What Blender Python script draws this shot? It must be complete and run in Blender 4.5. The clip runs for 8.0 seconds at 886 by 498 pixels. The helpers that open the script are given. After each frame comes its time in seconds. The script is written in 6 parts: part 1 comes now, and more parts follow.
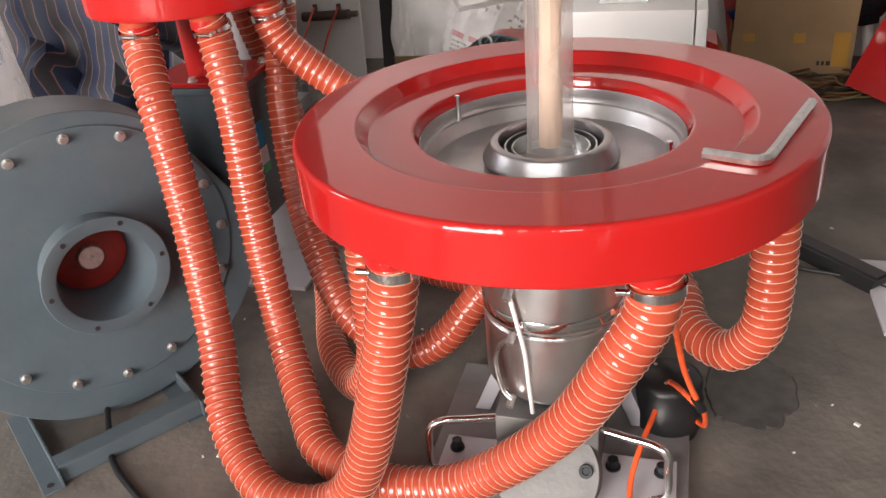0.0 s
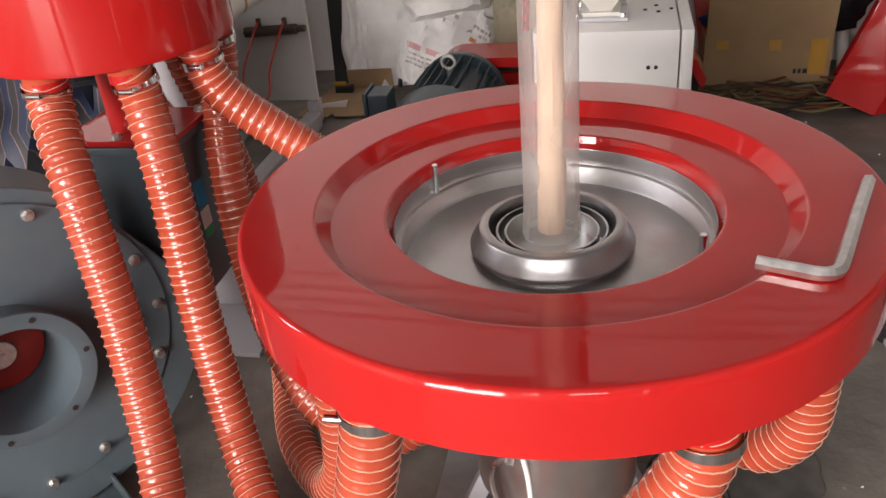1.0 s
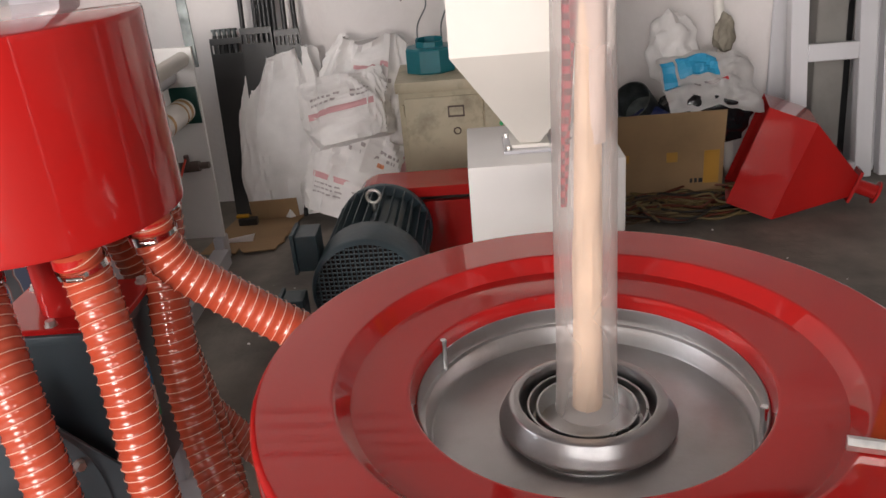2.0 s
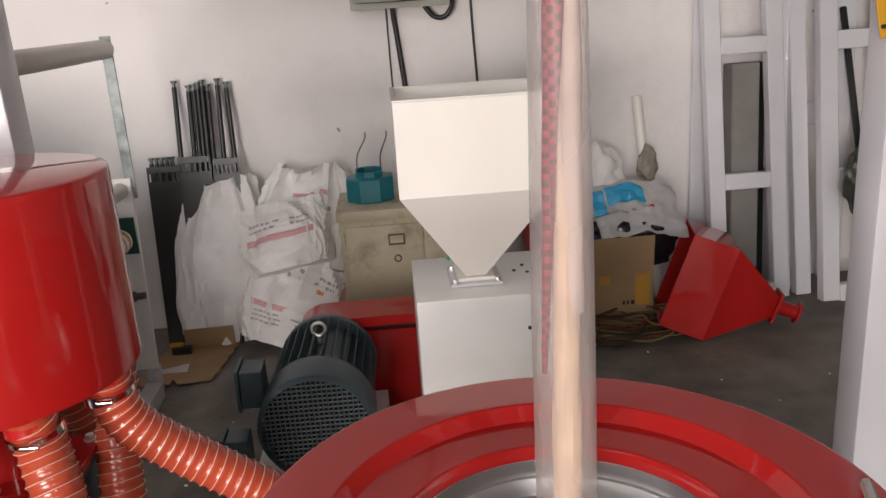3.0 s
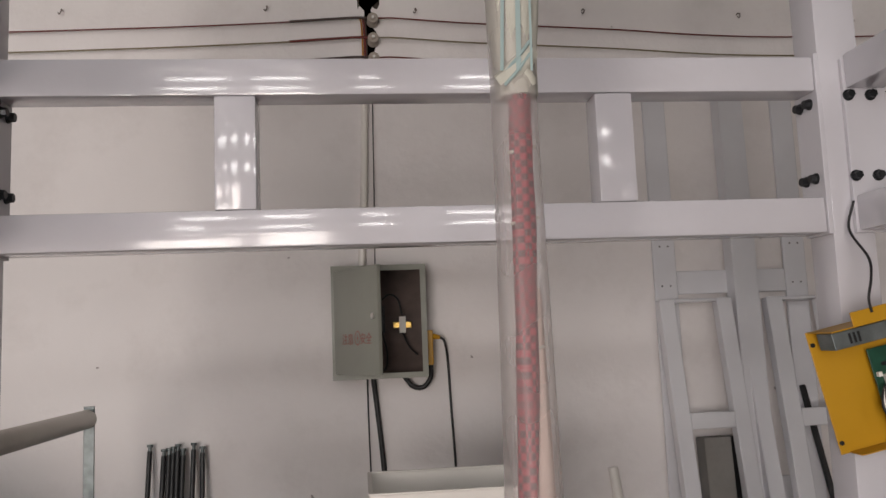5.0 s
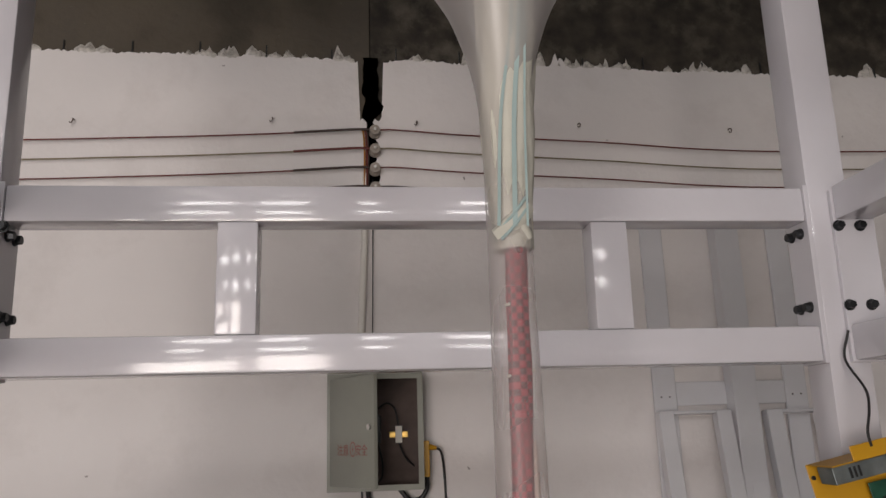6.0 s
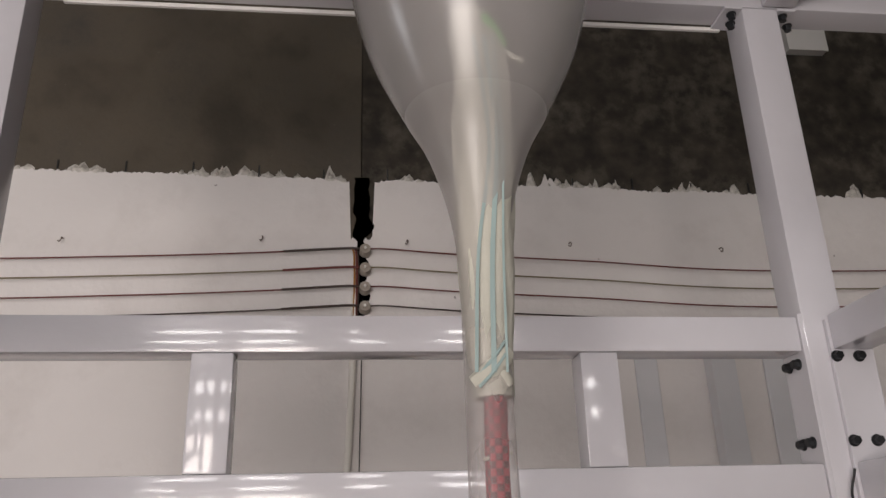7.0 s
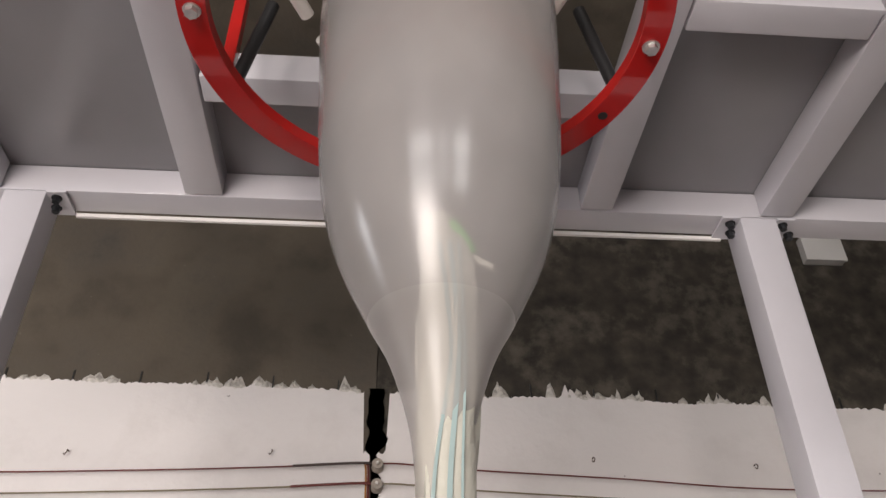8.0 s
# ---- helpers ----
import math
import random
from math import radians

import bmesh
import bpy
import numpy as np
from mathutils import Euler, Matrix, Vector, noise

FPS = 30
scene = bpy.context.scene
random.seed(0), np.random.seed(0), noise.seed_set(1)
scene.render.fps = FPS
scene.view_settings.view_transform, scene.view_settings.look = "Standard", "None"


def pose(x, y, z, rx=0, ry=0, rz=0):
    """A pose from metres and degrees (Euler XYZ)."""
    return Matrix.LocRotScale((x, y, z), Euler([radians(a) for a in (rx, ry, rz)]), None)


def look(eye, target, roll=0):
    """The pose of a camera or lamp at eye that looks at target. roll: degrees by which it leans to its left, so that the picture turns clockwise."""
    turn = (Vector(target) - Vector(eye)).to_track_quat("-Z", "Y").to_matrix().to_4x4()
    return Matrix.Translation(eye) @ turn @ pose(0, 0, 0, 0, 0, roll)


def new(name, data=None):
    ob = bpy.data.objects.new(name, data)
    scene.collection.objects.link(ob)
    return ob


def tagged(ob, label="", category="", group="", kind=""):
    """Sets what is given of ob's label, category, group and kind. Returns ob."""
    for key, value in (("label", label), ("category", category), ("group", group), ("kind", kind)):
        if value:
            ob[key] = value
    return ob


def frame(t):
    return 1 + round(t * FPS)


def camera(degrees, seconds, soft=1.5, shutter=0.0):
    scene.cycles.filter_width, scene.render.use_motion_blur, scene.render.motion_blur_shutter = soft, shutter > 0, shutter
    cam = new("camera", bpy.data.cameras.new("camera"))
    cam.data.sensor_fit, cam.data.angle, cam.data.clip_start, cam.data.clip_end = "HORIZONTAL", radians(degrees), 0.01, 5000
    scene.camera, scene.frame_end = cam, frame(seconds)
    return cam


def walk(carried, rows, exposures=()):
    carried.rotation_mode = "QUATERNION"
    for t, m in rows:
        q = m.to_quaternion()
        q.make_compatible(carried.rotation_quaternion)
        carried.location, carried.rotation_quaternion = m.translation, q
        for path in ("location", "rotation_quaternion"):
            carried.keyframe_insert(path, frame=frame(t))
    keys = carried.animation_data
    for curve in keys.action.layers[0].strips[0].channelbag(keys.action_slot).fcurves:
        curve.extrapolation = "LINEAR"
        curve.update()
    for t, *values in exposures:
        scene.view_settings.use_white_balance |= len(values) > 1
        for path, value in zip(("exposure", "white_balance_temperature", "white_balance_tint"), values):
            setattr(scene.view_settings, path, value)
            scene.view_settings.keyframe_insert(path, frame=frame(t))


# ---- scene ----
# ---- camera ----
cam = camera(57.4, 8.0)
PATH = [
    (0, (0.2174, -1.3903, 1.3674), (-0.1814, -0.1428, 0.6362), -5.42),
    (0.5, (0.1354, -1.2418, 1.3782), (-0.1869, 0.0099, 0.6171), -5.81),
    (1, (0.0988, -1.0891, 1.4054), (-0.2164, 0.1663, 0.6474), -5.64),
    (1.5, (-0.0177, -0.9927, 1.4468), (-0.2384, 0.3274, 0.7695), -4.71),
    (1.7, (-0.07, -0.9706, 1.4606), (-0.2257, 0.3738, 0.8137), -4.94),
    (2.8, (-0.1993, -0.9618, 1.5471), (-0.1507, 0.454, 1.054), -4.11),
    (3, (-0.2013, -0.956, 1.567), (-0.1223, 0.477, 1.1308), -3.71),
    (3.5, (-0.2049, -0.9554, 1.6183), (-0.073, 0.5192, 1.3777), -2.64),
    (4, (-0.2051, -0.9715, 1.6667), (-0.0607, 0.5197, 1.5928), -2.10),
    (4.5, (-0.205, -0.983, 1.6982), (-0.0543, 0.5089, 1.7379), -2.13),
    (4.7, (-0.2037, -0.986, 1.7042), (-0.0502, 0.5032, 1.798), -2.27),
    (6, (-0.2033, -1.0245, 1.788), (-0.0419, 0.4275, 2.1278), -1.68),
    (6.5, (-0.2069, -1.0182, 1.811), (-0.0417, 0.418, 2.211), -1.71),
    (7, (-0.1712, -0.9825, 1.8416), (-0.0026, 0.4078, 2.3788), -1.76),
    (7.5, (-0.1129, -0.9369, 1.8684), (0.0304, 0.3831, 2.5661), -1.43),
    (8, (-0.0714, -0.9404, 1.8619), (0.0249, 0.271, 2.7413), -0.66),
]
EXPOSURES = [(0, 0.26), (0.5, 0.25), (1, 0.17), (1.5, 0.03), (3, -0.25), (3.5, -0.42), (4, -0.58), (4.5, -0.8), (6, -1.04), (6.5, -1.06), (7, -0.94), (7.5, -0.63), (8, -0.33)]
walk(cam, [(t, look(eye, target, roll)) for t, eye, target, roll in PATH], EXPOSURES)

# ---- light ----
FZ = 0.06          # level of the workshop floor
world = bpy.data.worlds.new("world")
scene.world = world
world.use_nodes = True
wn = world.node_tree
bg = wn.nodes["Background"]
sky = wn.nodes.new("ShaderNodeTexSky")
sky.sky_type = 'NISHITA'
sky.sun_disc = False
sky.sun_elevation = radians(42)
sky.sun_rotation = radians(160)
wn.links.new(sky.outputs[0], bg.inputs[0])
bg.inputs[1].default_value = 0.12


def area(name, x, y, z, target, sx, sy, watts, colour):
    lamp = bpy.data.lights.new(name, 'AREA')
    lamp.shape, lamp.size, lamp.size_y, lamp.energy, lamp.color = 'RECTANGLE', sx, sy, watts, colour
    ob = new(name, lamp)
    ob.matrix_world = look((x, y, z), target)
    return ob


sun = bpy.data.lights.new("sun", 'SUN')
sun.energy, sun.angle, sun.color = 2.5, radians(0.5), (1.0, 0.95, 0.88)
sun_ob = new("sun", sun)
sun_ob.matrix_world = look((0, 0, 0), (0.25, -0.75, -0.7))
# daylight in the openings of the south wall: the gate and two rows of panes
GATE = (-3.7, -0.9, 2.45)              # x0, x1, top
PANES = ((-3.2, -2.35), (-2.05, -1.2), (-0.4, 0.0), (0.9, 2.15))
ROWS = ((2.95, 3.3), (4.15, 4.55))
area("gate_daylight", (GATE[0] + GATE[1]) / 2, -5.9, 1.25, ((GATE[0] + GATE[1]) / 2 + 0.3, 0, 1.25), GATE[1] - GATE[0] - 0.1, 2.3, 600, (1.0, 0.90, 0.85))
area("window_daylight", -4.42, -0.3, 2.55, (0, 0.6, 1.9), 0.55, 1.1, 34, (0.93, 0.95, 1.0))
for x0, x1 in PANES:
    for z0, z1 in ROWS:
        area("pane_daylight", (x0 + x1) / 2, -5.9, (z0 + z1) / 2, ((x0 + x1) / 2, 0, (z0 + z1) / 2 - 0.5), x1 - x0, z1 - z0, 100 * (x1 - x0) * (z1 - z0), (1.0, 0.96, 0.94))


# ---- materials ----
def mat(name, colour, rough=0.5, metal=0.0, vary=0.12, scale=6.0, bump=0.05, bscale=60.0, coat=0.0,
        dirt=None, dscale=2.5, damount=0.5, island=0.0, spec=0.5, rvary=0.1, speck=None, crough=0.035):
    """A surface with two scales of variation, dirt patches and fine relief."""
    m = bpy.data.materials.new(name)
    m.use_nodes = True
    nt = m.node_tree
    b = nt.nodes["Principled BSDF"]
    co = nt.nodes.new("ShaderNodeTexCoord")
    n1 = nt.nodes.new("ShaderNodeTexNoise")
    n1.inputs["Scale"].default_value, n1.inputs["Detail"].default_value = scale, 5
    nt.links.new(co.outputs["Object"], n1.inputs["Vector"])
    ramp = nt.nodes.new("ShaderNodeValToRGB")
    c = Vector(colour)
    ramp.color_ramp.elements[0].position, ramp.color_ramp.elements[1].position = 0.3, 0.7
    ramp.color_ramp.elements[0].color = (*(c * (1 - vary)), 1)
    ramp.color_ramp.elements[1].color = (*[min(1, v) for v in c * (1 + vary)], 1)
    nt.links.new(n1.outputs[0], ramp.inputs[0])
    out = ramp.outputs[0]
    if dirt is not None:
        n2 = nt.nodes.new("ShaderNodeTexNoise")
        n2.inputs["Scale"].default_value, n2.inputs["Detail"].default_value, n2.inputs["Roughness"].default_value = dscale, 8, 0.65
        nt.links.new(co.outputs["Object"], n2.inputs["Vector"])
        r2 = nt.nodes.new("ShaderNodeMapRange")
        r2.inputs[1].default_value, r2.inputs[2].default_value, r2.inputs[4].default_value = 0.5, 0.72, damount
        nt.links.new(n2.outputs[0], r2.inputs[0])
        mx = nt.nodes.new("ShaderNodeMix")
        mx.data_type = 'RGBA'
        mx.inputs[7].default_value = (*dirt, 1)
        nt.links.new(r2.outputs[0], mx.inputs[0])
        nt.links.new(out, mx.inputs[6])
        out = mx.outputs[2]
    if speck is not None:
        # sparse nail holes, chips and scuffs: colour, spacing, size
        vo = nt.nodes.new("ShaderNodeTexVoronoi")
        vo.inputs["Scale"].default_value = speck[1]
        warp = nt.nodes.new("ShaderNodeTexNoise")
        warp.inputs["Scale"].default_value, warp.inputs["Detail"].default_value = speck[1] * 9, 3
        wm = nt.nodes.new("ShaderNodeVectorMath")
        wm.operation = 'MULTIPLY_ADD'
        wm.inputs[1].default_value = (0.06, 0.06, 0.06)
        nt.links.new(co.outputs["Object"], warp.inputs["Vector"])
        nt.links.new(warp.outputs["Color"], wm.inputs[0])
        nt.links.new(co.outputs["Object"], wm.inputs[2])
        nt.links.new(wm.outputs[0], vo.inputs["Vector"])
        r3 = nt.nodes.new("ShaderNodeMapRange")
        r3.inputs[1].default_value, r3.inputs[2].default_value, r3.inputs[3].default_value, r3.inputs[4].default_value = speck[2], speck[2] * 1.5, 0.8, 0.0
        nt.links.new(vo.outputs["Distance"], r3.inputs[0])
        m3 = nt.nodes.new("ShaderNodeMix")
        m3.data_type = 'RGBA'
        m3.inputs[7].default_value = (*speck[0], 1)
        nt.links.new(r3.outputs[0], m3.inputs[0])
        nt.links.new(out, m3.inputs[6])
        out = m3.outputs[2]
    if island:
        oi = nt.nodes.new("ShaderNodeObjectInfo")
        hs = nt.nodes.new("ShaderNodeHueSaturation")
        mr = nt.nodes.new("ShaderNodeMapRange")
        mr.inputs[3].default_value, mr.inputs[4].default_value = 1 - island, 1 + island
        nt.links.new(oi.outputs["Random"], mr.inputs[0])
        nt.links.new(mr.outputs[0], hs.inputs["Value"])
        nt.links.new(out, hs.inputs["Color"])
        out = hs.outputs[0]
    nt.links.new(out, b.inputs["Base Color"])
    nf = nt.nodes.new("ShaderNodeTexNoise")
    nf.inputs["Scale"].default_value, nf.inputs["Detail"].default_value = bscale, 4
    nt.links.new(co.outputs["Object"], nf.inputs["Vector"])
    rr = nt.nodes.new("ShaderNodeMapRange")
    rr.inputs[3].default_value, rr.inputs[4].default_value = max(0.02, rough - rvary), min(1, rough + rvary)
    nt.links.new(n1.outputs[0], rr.inputs[0])
    nt.links.new(rr.outputs[0], b.inputs["Roughness"])
    if bump:
        bp = nt.nodes.new("ShaderNodeBump")
        bp.inputs["Strength"].default_value, bp.inputs["Distance"].default_value = bump, 0.01
        nt.links.new(nf.outputs[0], bp.inputs["Height"])
        nt.links.new(bp.outputs[0], b.inputs["Normal"])
    b.inputs["Metallic"].default_value = metal
    b.inputs["Specular IOR Level"].default_value = spec
    b.inputs["Coat Weight"].default_value = coat
    b.inputs["Coat Roughness"].default_value = crough
    return m


RED = mat("red_gloss_paint", (0.42, 0.011, 0.010), 0.5, vary=0.05, scale=3, bump=0.006, bscale=20, coat=0.9, rvary=0.05, spec=0.08)
WALL = mat("white_limewash", (0.78, 0.745, 0.735), 0.85, vary=0.035, scale=1.6, bump=0.25, bscale=30, dirt=(0.50, 0.46, 0.44), dscale=3.2, damount=0.25, speck=((0.22, 0.19, 0.18), 3.3, 0.022))
DULL = mat("grey_cement_render", (0.26, 0.25, 0.235), 0.9, vary=0.15, scale=1.5, bump=0.3, bscale=25, dirt=(0.14, 0.13, 0.12), dscale=1.2, damount=0.7)
CONC = mat("bare_concrete", (0.104, 0.086, 0.065), 0.9, vary=0.36, scale=3.2, bump=0.6, bscale=25, dirt=(0.055, 0.05, 0.045), dscale=1.6, damount=0.9, speck=((0.15, 0.135, 0.11), 5.0, 0.03))
FLAKE = mat("dusty_broken_plaster", (0.62, 0.59, 0.55), 0.9, vary=0.2, scale=40, bump=0.4, bscale=60, dirt=(0.13, 0.115, 0.095), dscale=22, damount=0.9)
CONC2 = mat("dark_clouded_concrete", (0.046, 0.038, 0.029), 0.85, vary=0.55, scale=9, bump=0.6, bscale=25, dirt=(0.125, 0.11, 0.088), dscale=4.5, damount=0.85)
FLOOR = mat("concrete_floor", (0.17, 0.152, 0.132), 0.7, vary=0.35, scale=5, bump=0.3, bscale=40, dirt=(0.06, 0.054, 0.048), dscale=1.8, damount=0.8, speck=((0.30, 0.28, 0.25), 7.0, 0.03))
FRAME = mat("light_grey_enamel", (0.55, 0.54, 0.575), 0.45, vary=0.04, scale=4, bump=0.09, bscale=22, coat=1.0, rvary=0.07, spec=0.3, crough=0.10)
WHITE = mat("white_enamel", (0.76, 0.74, 0.72), 0.32, vary=0.03, scale=4, bump=0.02, bscale=30)
CREAM = mat("cream_white_enamel", (0.78, 0.75, 0.70), 0.4, vary=0.03, scale=4, bump=0.02, bscale=30)
ALU = mat("turned_aluminium", (0.58, 0.57, 0.565), 0.40, 1.0, vary=0.08, scale=9, bump=0.04, bscale=160, dirt=(0.42, 0.40, 0.37), dscale=7, damount=0.5, rvary=0.08)
STEEL = mat("machined_aluminium", (0.60, 0.60, 0.60), 0.3, 1.0, vary=0.1, scale=14, bump=0.05, bscale=120, rvary=0.12)
CHROME = mat("chromed_steel", (0.8, 0.8, 0.8), 0.12, 1.0, vary=0.05, scale=10, bump=0.02)
BAND = mat("brushed_stainless", (0.66, 0.65, 0.64), 0.33, 1.0, vary=0.1, scale=12, bump=0.05, bscale=90)
GREY = mat("blue_grey_paint", (0.082, 0.108, 0.125), 0.42, vary=0.12, scale=5, bump=0.06, bscale=50, dirt=(0.2, 0.19, 0.17), dscale=3, damount=0.25)
MOTOR = mat("dark_teal_paint", (0.045, 0.07, 0.084), 0.36, vary=0.2, scale=7, bump=0.08, dirt=(0.12, 0.11, 0.1), dscale=5, damount=0.3)
HOSE = mat("orange_silicone", (0.42, 0.066, 0.032), 0.22, vary=0.12, scale=9, bump=0.04, bscale=50, coat=0.3)
WIRE = mat("pale_wire_cord", (0.70, 0.40, 0.30), 0.45, vary=0.1)
BLACK = mat("black_plastic", (0.012, 0.012, 0.013), 0.4, vary=0.3, bump=0.05)
BOLT = mat("zinc_bolt", (0.68, 0.67, 0.65), 0.42, 1.0, vary=0.15, scale=60)
DARKBOLT = mat("blackened_bolt", (0.03, 0.032, 0.035), 0.4, 0.6, vary=0.3, scale=60)
# near-black fill: the shade inside holes, gaps and openings, put into colour
RECESS_SHADE = mat("dark_recess_shade", (0.02, 0.012, 0.011), 0.7)


# ---- builders ----
def part(name, bm, material, parent=None, label="", smooth=False, kind=""):
    me = bpy.data.meshes.new(name)
    bm.to_mesh(me)
    bm.free()
    if smooth:
        me.shade_smooth()
        me.set_sharp_from_angle(angle=radians(40))
    for m in (material if isinstance(material, (list, tuple)) else [material]):
        me.materials.append(m)
    ob = new(name, me)
    if parent is not None:
        ob.parent = parent
        ob.matrix_parent_inverse = world_of(parent).inverted()
    if label:
        ob["label"] = label
    if kind:
        ob["kind"] = kind
    return ob


def world_of(ob):
    m = ob.matrix_basis.copy()
    if ob.parent is not None:
        m = world_of(ob.parent) @ ob.matrix_parent_inverse @ m
    return m


def thing(name, x, y, z, label, category, group="", kind=""):
    ob = new(name)
    ob.empty_display_size = 0.05
    ob.location = (x, y, z)
    return tagged(ob, label, category, group, kind)


def B():
    return bmesh.new()


def box(bm, x0, x1, y0, y1, z0, z1, bevel=0.0, m=None, seg=2):
    vs = [bm.verts.new(p) for p in ((x0, y0, z0), (x1, y0, z0), (x1, y1, z0), (x0, y1, z0), (x0, y0, z1), (x1, y0, z1), (x1, y1, z1), (x0, y1, z1))]
    fs = [bm.faces.new([vs[i] for i in f]) for f in ((3, 2, 1, 0), (4, 5, 6, 7), (0, 1, 5, 4), (1, 2, 6, 5), (2, 3, 7, 6), (3, 0, 4, 7))]
    if bevel:
        es = list({e for f in fs for e in f.edges})
        r = bmesh.ops.bevel(bm, geom=es, offset=bevel, segments=seg, affect='EDGES', profile=0.6)
        vs = list({v for f in r["faces"] for v in f.verts} | {v for v in vs if v.is_valid})
    if m is not None:
        bmesh.ops.transform(bm, matrix=m, verts=vs)
    return vs


def loft(bm, rings, cap=True, close=True):
    """Skin a row of closed rings of points."""
    rows = [[bm.verts.new(p) for p in r] for r in rings]
    n = len(rows[0])
    for a, b in zip(rows, rows[1:]):
        for i in range(n if close else n - 1):
            bm.faces.new((a[i], a[(i + 1) % n], b[(i + 1) % n], b[i]))
    if cap and close:
        bm.faces.new(rows[0][::-1])
        bm.faces.new(rows[-1])
    return rows


def cyl(bm, p0, p1, r0, r1=None, seg=20, cap=True):
    p0, p1 = Vector(p0), Vector(p1)
    r1 = r0 if r1 is None else r1
    ax = (p1 - p0).normalized()
    u = ax.orthogonal().normalized()
    v = ax.cross(u)
    ring = lambda p, r: [p + (u * math.cos(a) + v * math.sin(a)) * r for a in [2 * math.pi * i / seg for i in range(seg)]]
    return loft(bm, [ring(p0, r0), ring(p1, r1)], cap)


def turned(bm, profile, at=(0, 0, 0), axis=(0, 0, 1), seg=64, cap=False):
    """A turned solid: rows of (radius, height) along the axis."""
    ax = Vector(axis).normalized()
    u = Vector((1, 0, 0)) if abs(ax.z) > 0.99 else Vector((0, 0, 1)).cross(ax).normalized()
    v = ax.cross(u)
    at = Vector(at)
    loft(bm, [[at + ax * h + (u * math.cos(2 * math.pi * i / seg) + v * math.sin(2 * math.pi * i / seg)) * r for i in range(seg)] for r, h in profile], cap)


def spline(points, step=0.01):
    """Points evenly along a smooth curve through the given ones."""
    P = [Vector(p) for p in points]
    P = [2 * P[0] - P[1]] + P + [2 * P[-1] - P[-2]]
    dense = []
    for a, b, c, d in zip(P, P[1:], P[2:], P[3:]):
        for i in range(24):
            t = i / 24
            dense.append(0.5 * ((2 * b) + (c - a) * t + (2 * a - 5 * b + 4 * c - d) * t * t + (3 * b - a - 3 * c + d) * t ** 3))
    dense.append(P[-2])
    out, left = [dense[0]], step
    for a, b in zip(dense, dense[1:]):
        L = (b - a).length
        while L >= left and L > 0:
            a = a + (b - a) * (left / L)
            out.append(a)
            L = (b - a).length
            left = step
        left -= L
    if (out[-1] - dense[-1]).length > step * 0.3:
        out.append(dense[-1])
    return out


def frames_along(pts):
    """A frame (point, u, v) at each point that does not twist."""
    res, u = [], None
    for i, p in enumerate(pts):
        d = (pts[min(i + 1, len(pts) - 1)] - pts[max(i - 1, 0)]).normalized()
        u = d.orthogonal().normalized() if u is None else (u - d * u.dot(d)).normalized()
        res.append((p, u, d.cross(u)))
    return res


def sweep(bm, pts, radius, seg=12, cap=True):
    """A round tube along points; radius is a number or a function of the index."""
    f = radius if callable(radius) else (lambda i: radius)
    loft(bm, [[p + (u * math.cos(2 * math.pi * k / seg) + v * math.sin(2 * math.pi * k / seg)) * f(i) for k in range(seg)]
              for i, (p, u, v) in enumerate(frames_along(pts))], cap)


def hexbolt(bm, p, axis, r=0.009, h=0.007, washer=True):
    p, ax = Vector(p), Vector(axis).normalized()
    if washer:
        cyl(bm, p, p + ax * h * 0.25, r * 1.25, seg=14)
    cyl(bm, p + ax * h * 0.25, p + ax * h * 1.2, r, r * 0.92, seg=6)


def prism(bm, outline, y0, y1, swap=None):
    """A slab from an outline of (x, z), from y0 to y1; swap maps (x, y, z) to the world."""
    f = swap or (lambda x, y, z: (x, y, z))
    a = [bm.verts.new(f(x, y0, z)) for x, z in outline]
    b = [bm.verts.new(f(x, y1, z)) for x, z in outline]
    n = len(a)
    bm.faces.new(a)
    bm.faces.new(b[::-1])
    for i in range(n):
        bm.faces.new((a[i], b[i], b[(i + 1) % n], a[(i + 1) % n]))
    bmesh.ops.recalc_face_normals(bm, faces=bm.faces)


# ---- the shell of the workshop ----
def slab(name, x0, x1, y0, y1, z0, z1, material, label, category, bevel=0.0):
    bm = B()
    box(bm, x0, x1, y0, y1, z0, z1, bevel)
    return tagged(part(name, bm, material), label, category, kind="structure")


slab("ground", -40, 40, -60, 40, FZ - 0.5, FZ - 0.16, FLOOR, "grey concrete yard outside the workshop gate", "ground")
slab("floor", -4.5, 4.5, -6.0, 3.05, FZ - 0.16, FZ, FLOOR, "stained grey concrete workshop floor", "floor")
slab("wall_north_west", -4.7, -0.125, 3.012, 3.3, FZ, 6.2, CONC, "bare brown-grey concrete upper wall above the plaster", "wall")
slab("wall_north_east", -0.119, 4.7, 3.012, 3.3, FZ, 6.2, CONC2, "darker clouded concrete upper wall above the plaster", "wall")
slab("wall_joint", -0.125, -0.119, 3.05, 3.3, FZ, 6.2, RECESS_SHADE, "dark open joint between two concrete walls", "joint")
def west_wall():
    """Side wall with one window opening."""
    bm = B()
    for y0, y1, z0, z1 in ((-6.2, -0.6, FZ, 6.2), (-0.6, 0.0, FZ, 1.95), (-0.6, 0.0, 3.15, 6.2), (0.0, 3.012, FZ, 6.2)):
        box(bm, -4.7, -4.5, y0, y1, z0, z1)
    bmesh.ops.remove_doubles(bm, verts=bm.verts, dist=0.0005)
    tagged(part("wall_west", bm, DULL), "grey cement side wall with a window opening", "wall", kind="structure")


